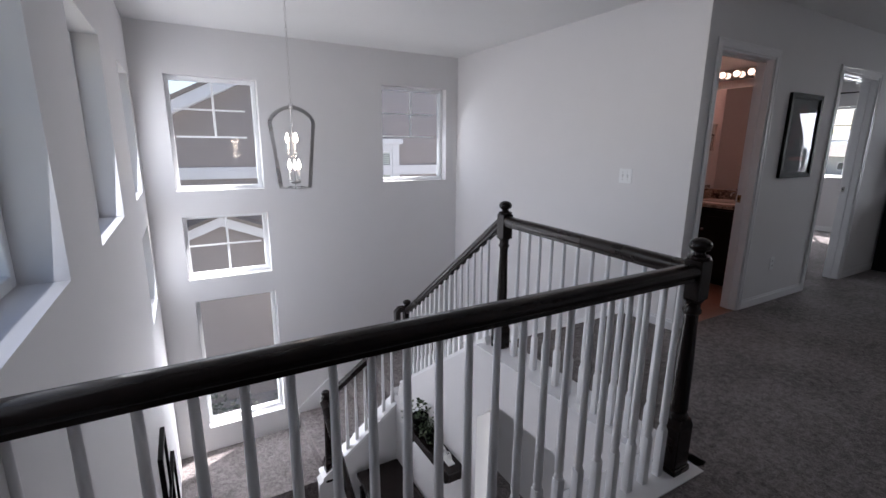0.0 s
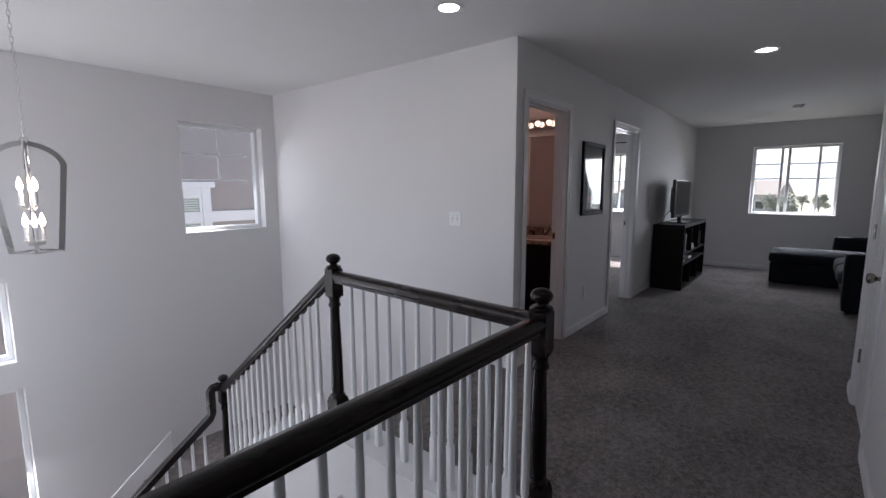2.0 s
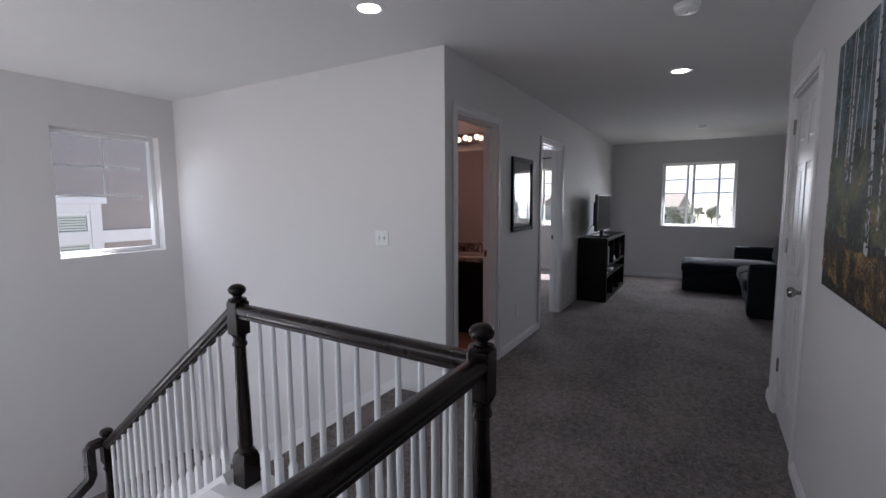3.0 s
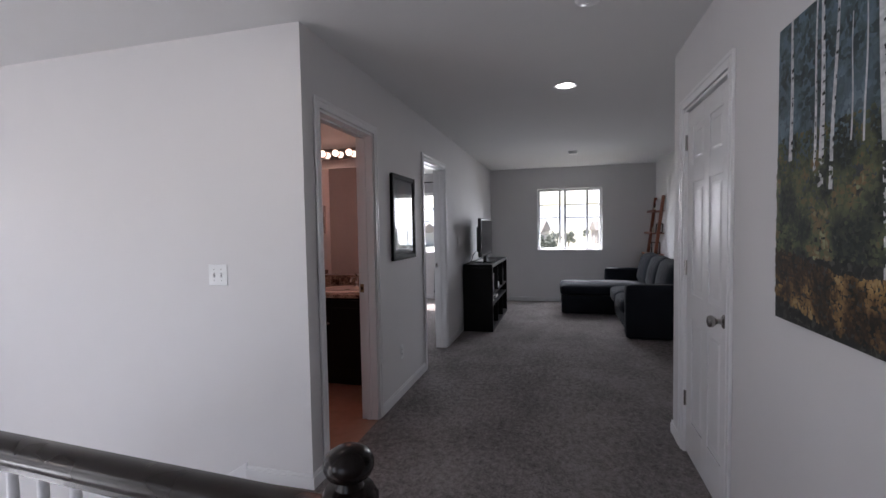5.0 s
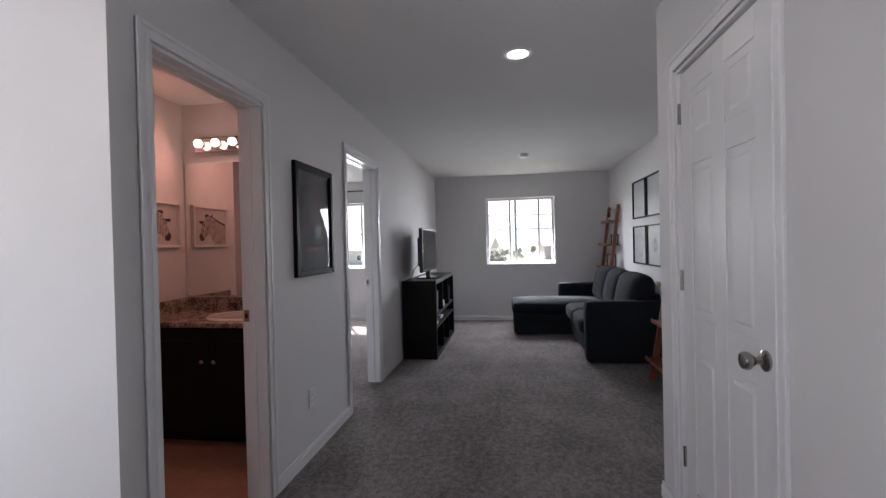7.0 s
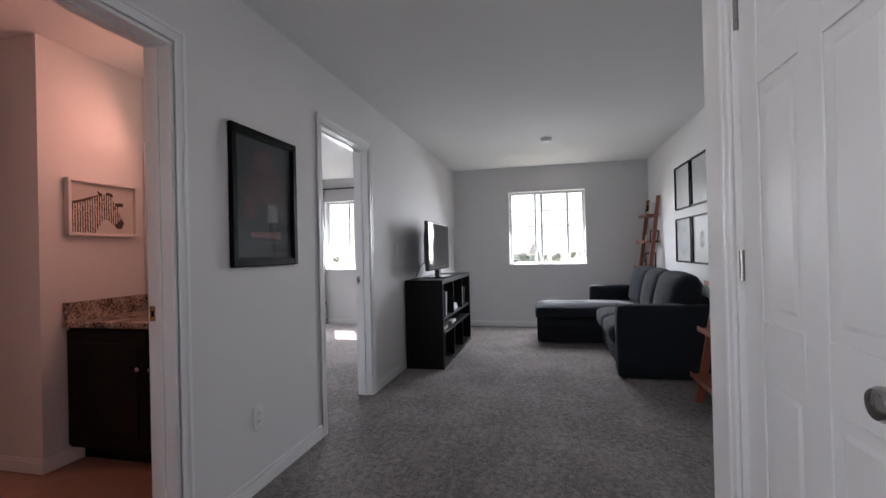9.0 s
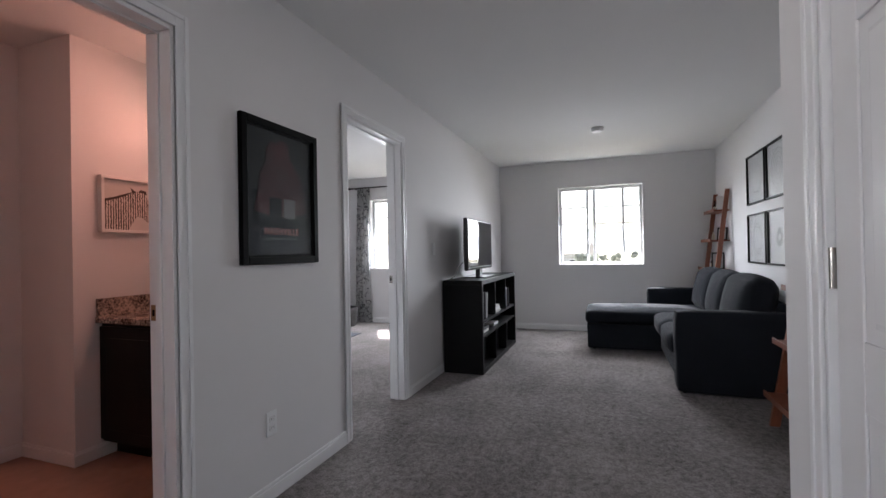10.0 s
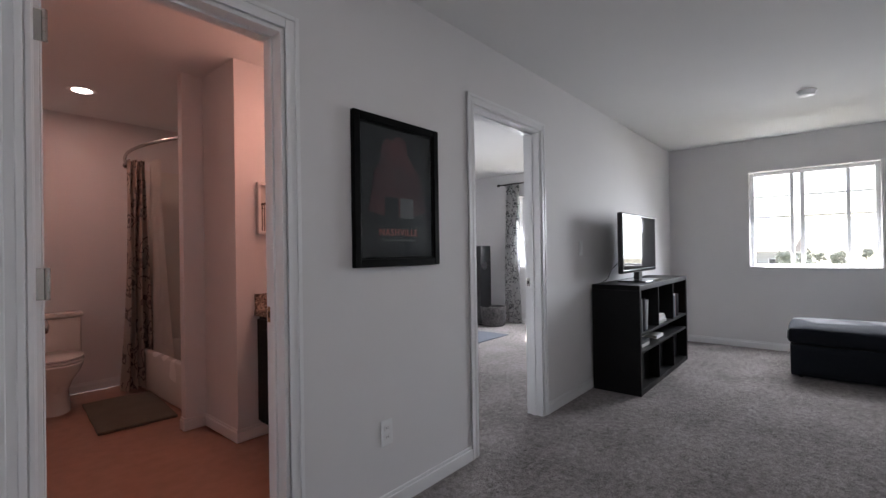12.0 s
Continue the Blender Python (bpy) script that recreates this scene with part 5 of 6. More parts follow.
# bathtub, rod, curtain, liner
tub = empty("bathtub", (4.80, 3.93, 0), "white bathtub with a plain apron", "bathtub")
bm = box(0.0, 0.665, 0.003, 1.587, 0.0, 0.36)
f = [f for f in bm.faces if f.normal.z > 0.9]
r = bmesh.ops.inset_region(bm, faces=f, thickness=0.07)
r = bmesh.ops.extrude_discrete_faces(bm, faces=f)
cf = r["faces"][0]
c = cf.calc_center_median()
for v in cf.verts:
    v.co = c + (v.co - c) * 0.8 + Vector((0, 0, -0.27))
bmesh.ops.bevel(bm, geom=[e for e in bm.edges if e.calc_length() > 0.05], offset=0.02, segments=3, profile=0.5, affect="EDGES")
part("tub_body", bm, "acrylic", tub, "", True)
bm = box(4.80, 5.468, 3.932, 3.945, 0.35, 2.0)
box(5.455, 5.468, 3.945, 5.505, 0.35, 2.0, bm=bm)
box(4.80, 5.468, 5.505, 5.518, 0.35, 2.0, bm=bm)
tagged(part("tub_surround", bm, "acrylic"), "white acrylic tub surround panels", "surround", "", "structure")
rod = empty("curtain_rod", (4.78, 3.93, 2.03), "curved metal shower curtain rod", "curtain rod")
pts = [(-0.0 - 0.16 * math.sin(math.pi * i / 16), 0.004 + 1.58 * i / 16, 0) for i in range(17)]
part("rod", sweep(pts, ring(0.0125, 10)), "nickel", rod, "", True)
for y, s in ((0.003, 1), (1.587, -1)):
    part("flange", lathe([(0.03, 0), (0.03, 0.008), (0.016, 0.016)], n=16, m=pose(0, y, 0, -90 * s)), "nickel", rod, "", True)


def drape(name, cx, cy, z0, z1, width_top, width_low, folds, depth, axis, label, mat, category="curtain", twist=0.0, rings_at=None):
    """A gathered cloth with folds that run down and spread."""
    root = empty(name, (cx, cy, z0), label, category)
    bm = bmesh.new()
    nu, nv = folds * 8, 24
    grid = []
    for j in range(nv + 1):
        f = j / nv
        w = width_low + (width_top - width_low) * (1 - (1 - f) ** 1.4)
        row = []
        for i in range(nu + 1):
            u = i / nu - 0.5
            ph = u * folds * 2 * math.pi
            off = depth * (0.75 + 0.25 * math.sin(3 * f + i * 0.35)) * math.cos(ph + 0.7 * math.sin(2.5 * f + twist))
            s = u * w + 0.012 * math.sin(4 * f + i * 0.2) + twist * 0.03 * math.sin(math.pi * f)
            p = (s, off, (z1 - z0) * f) if axis == "x" else (off, s, (z1 - z0) * f)
            row.append(bm.verts.new(p))
        grid.append(row)
    for a, b2 in zip(grid, grid[1:]):
        for i in range(nu):
            bm.faces.new((a[i], a[i + 1], b2[i + 1], b2[i]))
    bmesh.ops.solidify(bm, geom=bm.faces[:], thickness=0.003)
    part("cloth", bm, mat, root, "", True)
    return root


def floral(name, ground, motif, scale, amount=0.5):
    m = material(name, ground, 0.9, grain=200, bump=0.3, bump_scale=300)
    n, link = m.node_tree.nodes, m.node_tree.links.new
    b = n["Principled BSDF"]
    src = b.inputs["Base Color"].links[0].from_socket
    tc = [k for k in n if k.bl_idname == "ShaderNodeTexCoord"][0]
    vo, no, ml, rp, mix = n.new("ShaderNodeTexVoronoi"), n.new("ShaderNodeTexNoise"), n.new("ShaderNodeMath"), n.new("ShaderNodeValToRGB"), n.new("ShaderNodeMix")
    vo.inputs["Scale"].default_value = scale
    vo.feature = "F1"
    no.inputs["Scale"].default_value = scale * 1.6
    link(tc.outputs["Object"], vo.inputs["Vector"])
    link(tc.outputs["Object"], no.inputs["Vector"])
    ml.operation = "MULTIPLY"
    link(vo.outputs["Distance"], ml.inputs[0])
    link(no.outputs["Fac"], ml.inputs[1])
    rp.color_ramp.interpolation = "CONSTANT"
    rp.color_ramp.elements[0].color, rp.color_ramp.elements[1].color = (1, 1, 1, 1), (0, 0, 0, 1)
    rp.color_ramp.elements[1].position = 0.10
    e = rp.color_ramp.elements.new(0.19)
    e.color = (1, 1, 1, 1)
    e = rp.color_ramp.elements.new(0.24)
    e.color = (0, 0, 0, 1)
    link(ml.outputs[0], rp.inputs["Fac"])
    mix.data_type = "RGBA"
    link(rp.outputs[0], mix.inputs[0])
    link(src, mix.inputs[6])
    mix.inputs[7].default_value = (*motif, 1)
    link(mix.outputs[2], b.inputs["Base Color"])
    return m


M["shower_cloth"] = floral("floral_shower_cloth", (0.66, 0.58, 0.53), (0.24, 0.20, 0.19), 8)
M["liner"] = material("white_curtain_liner", (0.7, 0.68, 0.64), 0.6, grain=20)
M["bed_cloth"] = floral("grey_floral_curtain", (0.66, 0.66, 0.66), (0.12, 0.12, 0.13), 11)
drape("shower_curtain", 4.765, 5.14, 0.03, 2.02, 0.12, 0.28, 4, 0.055, "x", "floral shower curtain gathered to one side", "shower_cloth")
drape("curtain_liner", 4.87, 5.05, 0.20, 2.02, 0.22, 0.80, 6, 0.018, "y", "white shower curtain liner inside the tub", "liner")

# toilet
toi = empty("toilet", (4.17, 5.50, 0), "white porcelain toilet with closed lid", "toilet")
part("tank", box(-0.225, 0.225, -0.205, -0.01, 0.37, 0.69, 0.025), "porcelain", toi, "", True)
part("tank_lid", box(-0.238, 0.238, -0.218, -0.004, 0.69, 0.725, 0.012), "porcelain", toi, "", True)
bm = bmesh.new()
prev = None
sections = [(0.0, 0.12, 0.24, -0.34), (0.06, 0.115, 0.22, -0.34), (0.16, 0.105, 0.20, -0.36), (0.24, 0.125, 0.225, -0.40), (0.32, 0.17, 0.245, -0.44), (0.375, 0.185, 0.25, -0.45), (0.385, 0.18, 0.245, -0.45)]
loops = []
for z, rx, ry, cy in sections:
    loops.append([bm.verts.new((rx * math.cos(2 * math.pi * i / 28), cy + ry * math.sin(2 * math.pi * i / 28), z)) for i in range(28)])
for a, b2 in zip(loops, loops[1:]):
    for i in range(28):
        bm.faces.new((a[i], a[(i + 1) % 28], b2[(i + 1) % 28], b2[i]))
bm.faces.new(loops[-1])
bm.faces.new(loops[0][::-1])
part("bowl", bm, "porcelain", toi, "", True)


def lid(z0, z1, rx, ry, cy):
    bm = bmesh.new()
    rows = [[bm.verts.new((k * rx * math.cos(2 * math.pi * i / 28), cy + k * ry * math.sin(2 * math.pi * i / 28), z)) for i in range(28)] for z, k in ((z0, 0.97), (z0 + 0.004, 1.0), (z1 - 0.006, 1.0), (z1, 0.94))]
    for a, b2 in zip(rows, rows[1:]):
        for i in range(28):
            bm.faces.new((a[i], a[(i + 1) % 28], b2[(i + 1) % 28], b2[i]))
    bm.faces.new(rows[-1])
    bm.faces.new(rows[0][::-1])
    return bm


part("seat", lid(0.388, 0.408, 0.19, 0.245, -0.445), "porcelain", toi, "", True)
part("lid", lid(0.411, 0.432, 0.188, 0.242, -0.445), "porcelain", toi, "", True)
part("flush_handle", sweep([(-0.15, -0.207, 0.63), (-0.15, -0.225, 0.63), (-0.09, -0.228, 0.625)], ring(0.006, 8)), "chrome", toi, "", True)
M["mat"] = material("grey_bath_mat_pile", (0.22, 0.205, 0.17), 1.0, second=(0.14, 0.13, 0.105), grain=140, patch=6, amount=1.0, bump=1.0, bump_scale=180, bump_dist=0.01, spec=0.1)
bm = cushion(-0.235, 0.235, -0.43, 0.40, 0.0, 0.026, (0.0, 0.0, 0.004), 0.008, seed=20)
tagged(part("bath_mat", bm, "mat", None, "", True, pose(4.545, 4.64, -0.004, 0, 0, -5)), "grey-brown pile bath mat on the bathroom floor", "bath mat")


# ---------------------------------------------------------------- bedroom
rod = empty("curtain_rod", (XE - 0.09, 3.75, 2.25), "black metal bedroom curtain rod", "curtain rod")
part("rod", sweep([(0, -1.0, 0), (0, 0.92, 0)], ring(0.010, 10)), "black", rod, "", True)
for y in (-1.0, 0.92):
    part("finial", lathe([(0.012, -0.02), (0.02, -0.01), (0.02, 0.01), (0.012, 0.02)], n=12, m=pose(0, y, 0, 90)), "black", rod, "", True)
for y in (-0.8, 0.8):
    part("bracket", box(-0.008, 0.088, y - 0.006, y + 0.006, -0.02, 0.008, 0.002), "black", rod)
drape("bedroom_curtain", XE - 0.09, 4.40, 0.015, 2.27, 0.24, 0.30, 5, 0.03, "y", "grey floral patterned curtain hanging beside the window", "bed_cloth", twist=0.8)
drape("bedroom_curtain", XE - 0.09, 3.05, 0.015, 2.27, 0.24, 0.30, 5, 0.03, "y", "grey floral patterned curtain hanging beside the window", "bed_cloth", twist=-0.5)
M["rug"] = material("blue_grey_rug", (0.12, 0.13, 0.155), 1.0, second=(0.08, 0.088, 0.105), grain=120, patch=3, amount=1.0, bump=0.8, bump_scale=200, bump_dist=0.006, spec=0.1)
tagged(part("bedroom_rug", box(7.3, 8.85, 3.95, 5.2, 0.0, 0.012, 0.004), "rug"), "flat blue-grey rug on the bedroom carpet", "rug")
ch = empty("tower_speaker", (9.45, 4.86, 0), "tall black loudspeaker in the bedroom corner", "loudspeaker")
part("cabinet", box(-0.14, 0.14, -0.13, 0.13, 0.03, 1.26, 0.012), "plastic", ch)
part("plinth", box(-0.16, 0.16, -0.15, 0.15, 0.0, 0.03, 0.004), "plastic", ch)
for z in (0.5, 0.75, 0.98):
    part("driver", lathe([(0.08, 0), (0.078, 0.006), (0.06, -0.006), (0.02, 0.0)], n=20, m=pose(-0.14, 0, z, 0, -90, 0)), "black", ch, "", True)
M["wicker"] = material("grey_patterned_fabric", (0.13, 0.12, 0.12), 0.9, second=(0.03, 0.03, 0.03), grain=40, patch=14, amount=1.6, bump=0.5, bump_scale=90)
tagged(part("storage_basket", lathe([(0.16, 0), (0.18, 0.02), (0.2, 0.2), (0.205, 0.3), (0.19, 0.3), (0.18, 0.26)], n=24), "wicker", None, "", True, pose(9.42, 4.58, 0)), "dark woven storage basket on the bedroom floor", "basket")


# ---------------------------------------------------------------- lower hall
M["leaf_green"] = island_paint("houseplant_leaves", [(0.02, 0.035, 0.015), (0.05, 0.08, 0.035), (0.09, 0.11, 0.06)])
sh = empty("floating_shelf", (2.12, 3.16, -1.18), "dark wooden floating shelf on the stair wall", "shelf")
part("board", box(-0.16, 0, -0.38, 0.38, -0.045, 0.035, 0.004), "dark_wood", sh)
for y in (-0.3, 0.3):
    part("bracket", box(-0.15, 0, y - 0.015, y + 0.015, -0.10, -0.035, 0.004), "black", sh)


def potted_plant(at, s, seed, label):
    root = empty("potted_plant", at, label, "plant", "plants on the floating shelf")
    part("pot", lathe([(0.045 * s, 0), (0.05 * s, 0.005), (0.065 * s, 0.10 * s), (0.068 * s, 0.115 * s), (0.058 * s, 0.115 * s), (0.05 * s, 0.09 * s)], n=18), "black", root, "", True)
    rn = random.Random(seed)
    bm = bmesh.new()
    for _ in range(150):
        a, r, z = rn.random() * 6.28, rn.random() ** 0.6 * 0.13 * s, 0.08 * s + rn.random() * 0.17 * s
        c = Vector((r * math.cos(a), r * math.sin(a), z - r * 0.4))
        d = Vector((rn.uniform(-1, 1), rn.uniform(-1, 1), rn.uniform(-0.3, 1))).normalized()
        e = d.cross(Vector((rn.uniform(-1, 1), rn.uniform(-1, 1), rn.uniform(-1, 1)))).normalized()
        l = 0.035 * s * rn.uniform(0.6, 1.3)
        vs = [bm.verts.new(c), bm.verts.new(c + d * l * 0.5 + e * l * 0.3), bm.verts.new(c + d * l), bm.verts.new(c + d * l * 0.5 - e * l * 0.3)]
        bm.faces.new(vs)
    part("foliage", bm, "leaf_green", root, "small trailing green leaves")
    return root


potted_plant((2.04, 3.42, -1.145), 1.15, 1, "leafy green plant in a dark pot")
potted_plant((2.04, 3.22, -1.145), 0.85, 2, "small trailing green plant in a dark pot")
M["scroll"] = material("white_painted_metal", (0.7, 0.7, 0.68), 0.5)
dec = empty("scroll_ornament", (2.04, 2.98, -1.145), "white painted metal scroll ornament on the shelf", "ornament")
part("base", box(-0.03, 0.03, -0.12, 0.12, 0, 0.012, 0.003), "scroll", dec)
for k in range(3):
    part("scroll", sweep([(0, -0.08 + 0.08 * k + (0.04 - 0.002 * i) * math.cos(i * 0.6), 0.055 + (0.042 - 0.002 * i) * math.sin(i * 0.6)) for i in range(18)], ring(0.005, 6), up=(1, 0, 0)), "scroll", dec, "", True)
tb = empty("console_table", (1.87, 3.45, LOW), "dark wooden console table against the stair wall", "table")
part("tabletop", box(-0.23, 0.22, -0.62, 0.62, 0.74, 0.79, 0.006), "dark_wood", tb)
part("apron", box(-0.20, 0.20, -0.58, 0.58, 0.64, 0.74, 0.003), "dark_wood", tb)
for x in (-0.19, 0.18):
    for y in (-0.57, 0.57):
        part("leg", box(x - 0.025, x + 0.025, y - 0.025, y + 0.025, 0, 0.64, 0.004), "dark_wood", tb)
part("low_shelf", box(-0.19, 0.18, -0.55, 0.55, 0.14, 0.17, 0.003), "dark_wood", tb)
for y0, y1, z0, z1 in ((3.22, 3.62, -1.08, -0.60), (3.72, 4.12, -1.62, -1.12)):
    root = empty("wall_frame", (0, 0, 0), "thin black picture frame on the stairwell wall", "picture", "black frames on the stairwell wall")
    bm = box(XW, XW + 0.03, y0, y0 + 0.03, z0, z1, 0.003)
    box(XW, XW + 0.03, y1 - 0.03, y1, z0, z1, 0.003, bm)
    box(XW, XW + 0.03, y0 + 0.03, y1 - 0.03, z0, z0 + 0.03, 0.003, bm)
    box(XW, XW + 0.03, y0 + 0.03, y1 - 0.03, z1 - 0.03, z1, 0.003, bm)
    part("frame", bm, "black", root)
    part("print", box(XW + 0.002, XW + 0.012, y0 + 0.028, y1 - 0.028, z0 + 0.028, z1 - 0.028), "mat_board", root, "pale print")

# ---------------------------------------------------------------- outdoors
GZ = -3.0
M["grass"] = material("dry_grass_field", (0.42, 0.40, 0.33), 1.0, second=(0.27, 0.26, 0.20), grain=0.9, patch=0.05, amount=1.3, spec=0.1, bump=0.5, bump_scale=6, bump_dist=0.05)
M["asphalt"] = material("street_asphalt", (0.075, 0.073, 0.07), 0.9, grain=8, patch=0.3)
M["concrete"] = material("pale_concrete", (0.42, 0.41, 0.39), 0.9, grain=7, patch=0.4)
# Pale blue-grey: the distance haze is mixed into the hill colour.
M["hills"] = material("hazy_hillside", (0.30, 0.32, 0.35), 1.0, second=(0.22, 0.24, 0.27), grain=0.02, patch=0.004, amount=1.2)
M["bark"] = material("tree_bark", (0.10, 0.075, 0.055), 0.95, grain=14, bump=0.6, bump_scale=20, bump_dist=0.02)
# Leaf greens greyed and lightened, with the far trees' haze in the colour.
M["tree_leaf"] = island_paint("tree_leaves", [(0.15, 0.165, 0.13), (0.20, 0.215, 0.17), (0.25, 0.26, 0.21), (0.17, 0.185, 0.15)], 0.7)
M["blind"] = material("pale_window_blind", (0.55, 0.60, 0.56), 0.6, grain=10)
M["dark_glass"] = material("dark_window_pane", (0.03, 0.035, 0.04), 0.05, rough_var=0.0)
bm = bmesh.new()
R = 2500
bmesh.ops.create_grid(bm, x_segments=24, y_segments=24, size=R)
for v in bm.verts:
    v.co.z = GZ
tagged(part("ground", bm, "grass"), "dry grassy ground", "ground", "", "structure")
tagged(part("road", box(-22, -13, -400, 400, GZ - 0.2, GZ + 0.02), "asphalt"), "asphalt street", "road", "", "structure")
tagged(part("pavement", box(-13, -11.3, -400, 400, GZ - 0.2, GZ + 0.12, 0.03), "concrete"), "pale concrete pavement", "pavement", "", "structure")
tagged(part("driveway", box(-11.3, -1.2, -3.5, 3.2, GZ - 0.2, GZ + 0.06), "concrete"), "pale concrete driveway", "pavement", "", "structure")
tagged(part("road_east", box(26, 31, -500, 500, GZ - 0.2, GZ + 0.04), "concrete"), "pale concrete road", "road", "", "structure")

M["gravel"] = material("pale_gravel", (0.40, 0.38, 0.36), 0.95, second=(0.24, 0.22, 0.21), grain=26, patch=2, amount=1.3, bump=0.8, bump_scale=40, bump_dist=0.02)
tagged(part("ground_gravel", box(-1.2, 12, YN + 0.2, 8.6, GZ - 0.1, GZ + 0.03), "gravel"), "pale gravel strip between the houses", "ground", "", "structure")

# the neighbouring house, close by to the north
nb = empty("neighbour_house", (0, 0, 0), "taupe stucco house with white trim and tiled gable roofs", "house")
NY = 8.6
KX, KZ, SLP = 4.2, 3.80, 0.52
bm = prism([(-1.6, GZ), (10.0, GZ), (10.0, KZ - SLP * (10.0 - KX)), (KX, KZ), (-1.6, KZ - SLP * (KX + 1.6))], "y", NY, NY + 9)
part("wall", bm, "stucco", nb)
for s in (-1, 1):
    e = (-2.1 if s < 0 else 10.5)
    ze = KZ - SLP * abs(e - KX)
    part("rake_board", prism([(KX, KZ + 0.02), (e, ze + 0.02), (e, ze + 0.19), (KX, KZ + 0.19)], "y", NY - 0.38, NY - 0.34), "ext_trim", nb, "white rake board")
    part("soffit", prism([(KX, KZ - 0.005), (e, ze - 0.005), (e, ze + 0.05), (KX, KZ + 0.05)], "y", NY - 0.34, NY - 0.001), "ext_trim", nb, "white soffit")
    part("roof", prism([(KX, KZ + 0.195), (e, ze + 0.195), (e, ze + 0.26), (KX, KZ + 0.26)], "y", NY - 0.42, NY + 9.4), "roof", nb, "brown tiled roof slope")
part("belly_band", box(-1.62, 10.02, NY - 0.035, NY, 0.80, 0.99, 0.006), "ext_trim", nb, "white trim band")
wn = part("window", frame_bars(2.85, 4.20, 0.30, 1.42, 0.15, 0.05, NY, -1, 0.006), "ext_trim", nb, "white trimmed window with blind")
part("head_trim", box(2.78, 4.27, NY - 0.08, NY, 1.40, 1.50, 0.008), "ext_trim", wn)
part("sash", frame_bars(3.0, 4.05, 0.45, 1.27, 0.04, 0.03, NY, -1, 0.004), "vinyl", wn)
part("pane", box(3.03, 4.02, NY - 0.008, NY - 0.002, 0.48, 1.24), "dark_glass", wn)
for k in range(19):
    part("slat", box(3.045, 4.005, NY - 0.014, NY - 0.009, 0.50 + 0.039 * k, 0.53 + 0.039 * k), "blind", wn)
# a lower gable that stands out from it
GX, GA, GS = 0.86, 0.20, 0.40
bm = prism([(GX - 1.7, GZ), (GX + 1.7, GZ), (GX + 1.7, GA - GS * 1.7 - 0.02), (GX, GA - 0.02), (GX - 1.7, GA - GS * 1.7 - 0.02)], "y", NY - 0.5, NY + 0.001)
part("gable_wall", bm, "stucco", nb)
for s in (-1, 1):
    e = GX + s * 2.0
    ze = GA - GS * 2.0
    part("gable_rake", prism([(GX, GA - 0.10), (e, ze - 0.10), (e, ze + 0.05), (GX, GA + 0.05)], "y", NY - 0.62, NY - 0.58), "ext_trim", nb, "white rake board")
    part("gable_roof", prism([(GX, GA + 0.055), (e, ze + 0.055), (e, ze + 0.11), (GX, GA + 0.11)], "y", NY - 0.66, NY - 0.002), "roof", nb, "brown tiled roof slope")
rn = random.Random(8)
bm = bmesh.new()
for _ in range(420):
    x, y = rn.choice((-0.2, 0.5, 0.9, 1.6, 2.1)) + rn.gauss(0, 0.1), 7.75 + rn.gauss(0, 0.1)
    c = Vector((x, y, GZ + rn.random() ** 1.5 * 0.55 * (0.6 + 0.4 * math.sin(x * 5))))
    d = Vector((rn.uniform(-1, 1), rn.uniform(-1, 1), rn.uniform(-0.2, 1))).normalized()
    e = d.cross(Vector((rn.uniform(-1, 1), rn.uniform(-1, 1), 0.3))).normalized()
    l = rn.uniform(0.05, 0.11)
    bm.faces.new([bm.verts.new(c), bm.verts.new(c + d * l * 0.5 + e * l * 0.3), bm.verts.new(c + d * l), bm.verts.new(c + d * l * 0.5 - e * l * 0.3)])
tagged(part("shrub_bed", bm, "tree_leaf"), "low green shrubs along the house", "shrubs", "", "stuff")


# trees, far houses and hills to the east
def tree(at, h, seed, label):
    rn = random.Random(seed)
    root = empty("tree", at, label, "tree", "trees beyond the field")
    bm = sweep([(0, 0, 0), (0.05 * h * 0.3, 0, h * 0.25), (0, 0.02 * h, h * 0.55)], ring(0.035 * h, 8))
    for k in range(6):
        a = k * 1.05 + rn.random()
        z = h * (0.25 + 0.05 * k)
        sweep([(0, 0, z), (0.13 * h * math.cos(a), 0.13 * h * math.sin(a), z + 0.13 * h), (0.25 * h * math.cos(a), 0.25 * h * math.sin(a), z + 0.22 * h)], ring(0.012 * h, 6), bm)
    part("trunk", bm, "bark", root, "", True)
    verts, faces = [], []
    lobes = [(Vector((rn.uniform(-0.24, 0.24) * h, rn.uniform(-0.24, 0.24) * h, rn.uniform(0.42, 0.86) * h)), rn.uniform(0.12, 0.2) * h) for _ in range(11)]
    for c, r in lobes:
        for _ in range(150):
            d = Vector((rn.gauss(0, 1), rn.gauss(0, 1), rn.gauss(0, 1))).normalized()
            p = c + d * r * rn.uniform(0.55, 1.1)
            t1 = Vector((rn.gauss(0, 1), rn.gauss(0, 1), rn.gauss(0, 1))).normalized()
            t2 = d.cross(t1).normalized()
            s = 0.032 * h * rn.uniform(0.6, 1.4)
            k = len(verts)
            verts += [p - t1 * s, p + t2 * s * 0.6, p + t1 * s, p - t2 * s * 0.6]
            faces.append((k, k + 1, k + 2, k + 3))
    me = bpy.data.meshes.new("crown")
    me.from_pydata([tuple(v) for v in verts], [], faces)
    me.materials.append(M["tree_leaf"])
    ob = new("crown", me)
    ob.parent = root
    return root


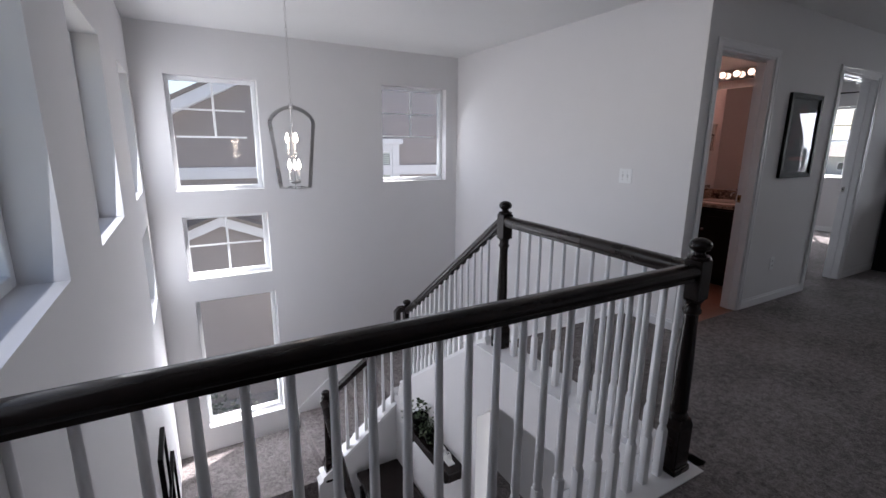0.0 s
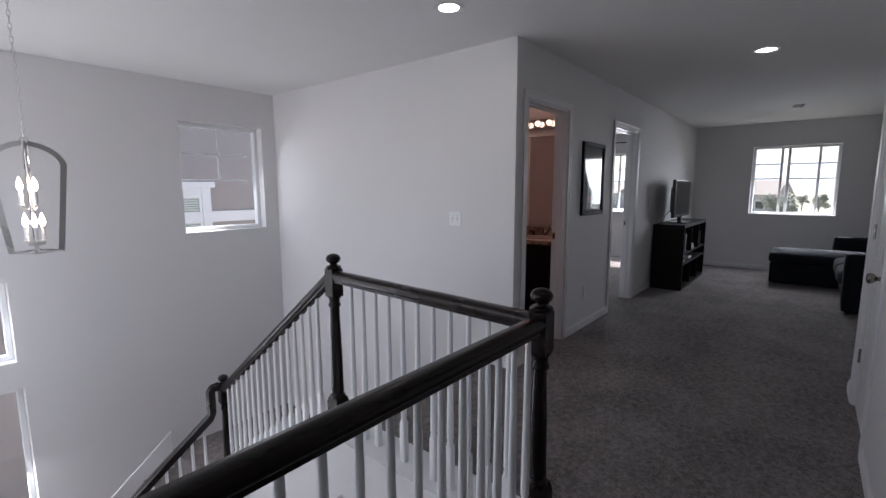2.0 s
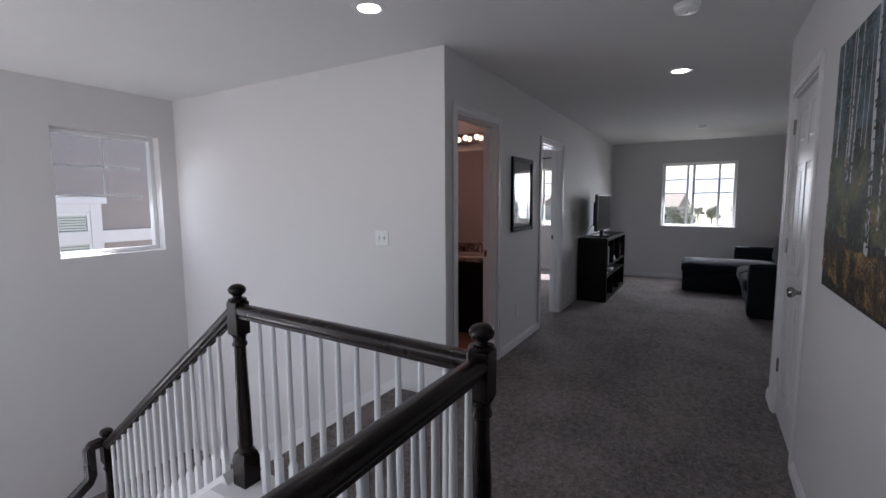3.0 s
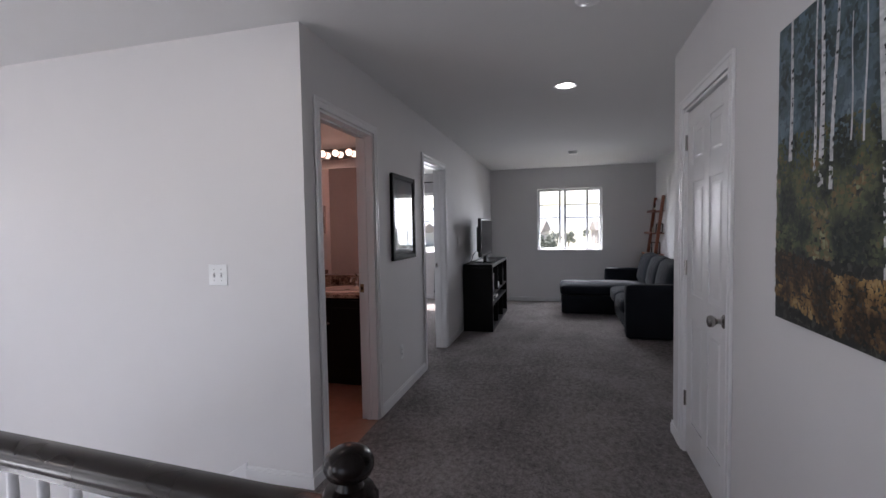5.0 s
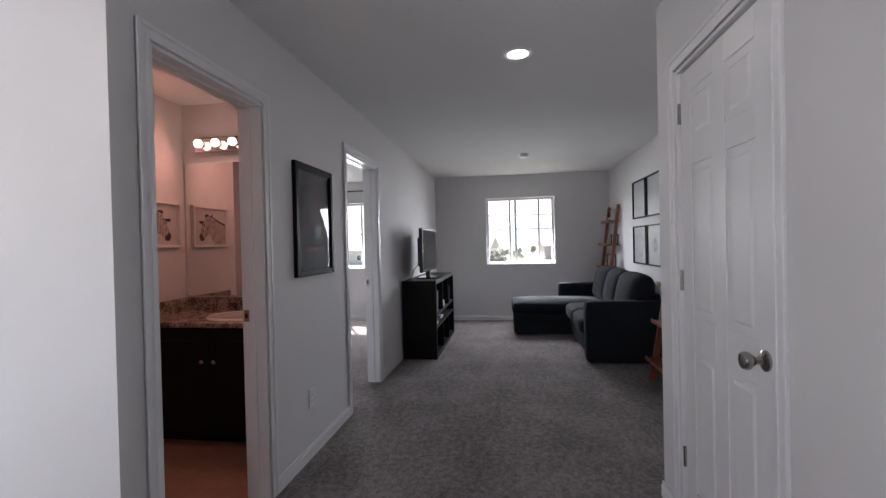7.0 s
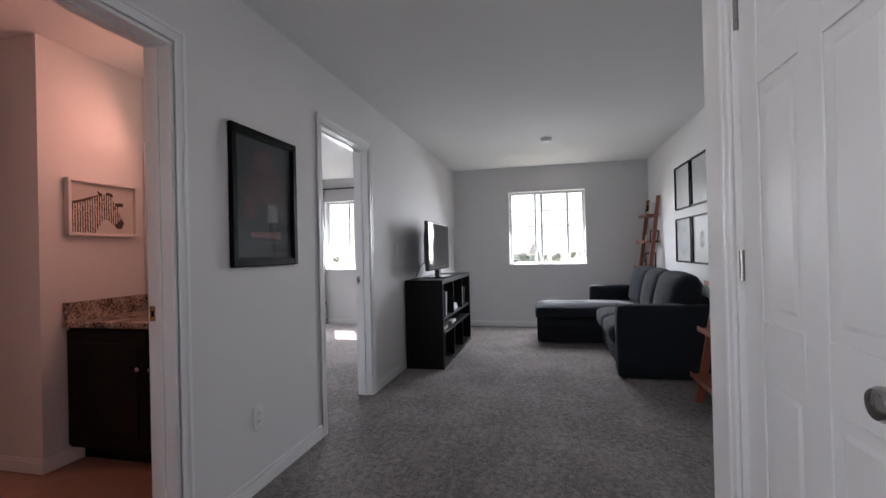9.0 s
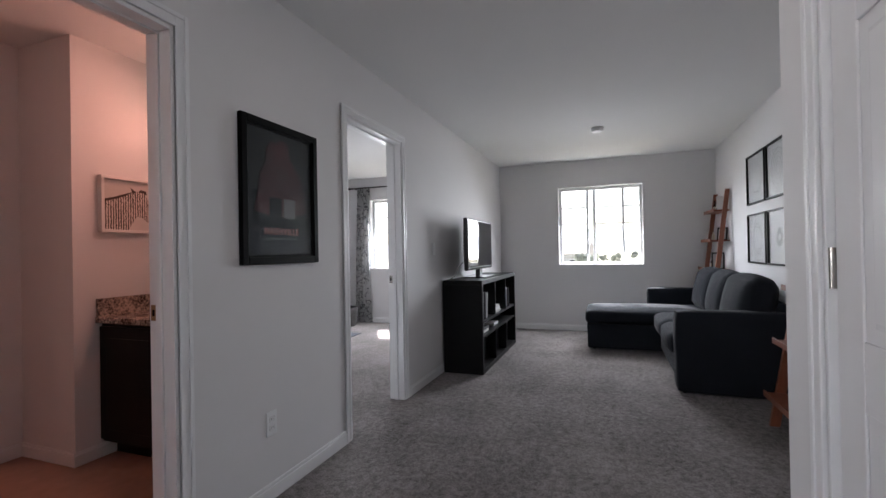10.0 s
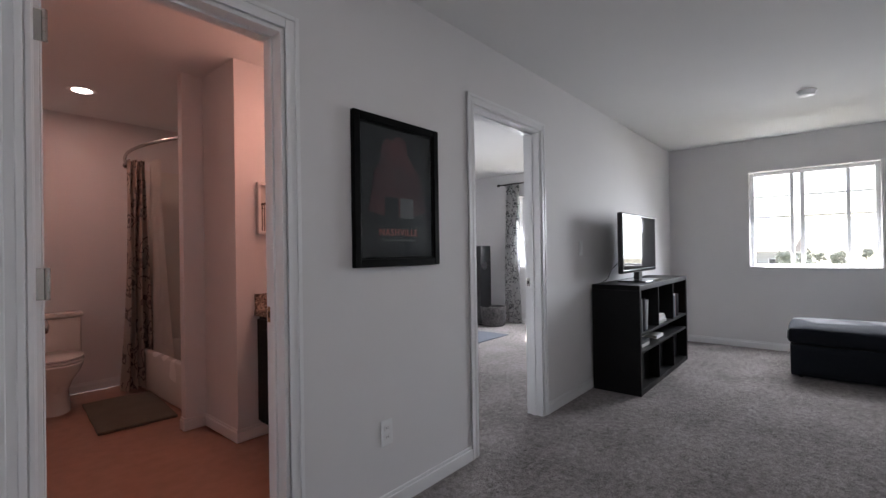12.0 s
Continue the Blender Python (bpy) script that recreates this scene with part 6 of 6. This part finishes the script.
kinds = [tree((44, 9.0, GZ), 3.4, 1, "round leafy green tree"), tree((52, 2.5, GZ), 3.9, 2, "broad leafy green tree"), tree((60, -5, GZ), 3.0, 3, "small leafy green tree")]
rn = random.Random(11)
for k in range(26):
    x, y = rn.uniform(45, 150), rn.uniform(-60, 75)
    m = pose(x, y, GZ, 0, 0, rn.uniform(0, 360))
    copy_thing(kinds[k % 3], m)
for k in range(3):
    copy_thing(kinds[k], pose(-30 - 6 * k, -4 + 9 * k, GZ, 0, 0, 70 * k))


def far_house(x, y, w, dpt, turn, colour):
    root = empty("far_house", (x, y, GZ), "distant pale house with a brown gable roof", "house", "houses beyond the field", "", turn)
    part("wall", box(-w / 2, w / 2, -dpt / 2, dpt / 2, 0, 3.4), colour, root)
    part("roof", prism([(-dpt / 2 - 0.6, 3.3), (dpt / 2 + 0.6, 3.3), (0, 5.6)], "x", -w / 2 - 0.5, w / 2 + 0.5), "roof", root)
    for k in range(4):
        u = -w / 2 + w * (k + 0.5) / 4
        for s in (-1, 1):
            wd = part("window", box(u - 0.7, u + 0.7, s * dpt / 2 - 0.05, s * dpt / 2 + 0.05, 0.9, 2.3, 0.02), "ext_trim", root)
            part("pane", box(u - 0.58, u + 0.58, s * dpt / 2 - 0.07, s * dpt / 2 + 0.07, 1.0, 2.2), "dark_glass", wd)
    part("door", box(w / 2 - 0.05, w / 2 + 0.06, -0.5, 0.5, 0, 2.1), "ext_trim", root)


far_house(95, 12, 16, 9, 80, "concrete")
far_house(120, -16, 18, 10, 95, "stucco")
far_house(110, 40, 16, 9, 70, "concrete")
far_house(-48, 2, 16, 10, 90, "stucco")
bm = bmesh.new()
grid = []
for j in range(9):
    row = []
    for i in range(90):
        a = radians(-75 + 150 * i / 89)
        r = 700 + 110 * j
        hh = GZ + (130 * (0.45 + 0.55 * noise.noise(Vector((a * 3, 0.3, 0)))) + 40 * noise.noise(Vector((a * 9, j * 0.6, 2)))) * math.sin(math.pi * min(1, j / 7) * 0.5) - 4
        row.append(bm.verts.new((r * math.cos(a), r * math.sin(a), hh)))
    grid.append(row)
for a, b2 in zip(grid, grid[1:]):
    for i in range(89):
        bm.faces.new((a[i], a[i + 1], b2[i + 1], b2[i]))
tagged(part("backdrop_hills", bm, "hills", None, "", True), "hazy distant hills", "hills", "", "structure")
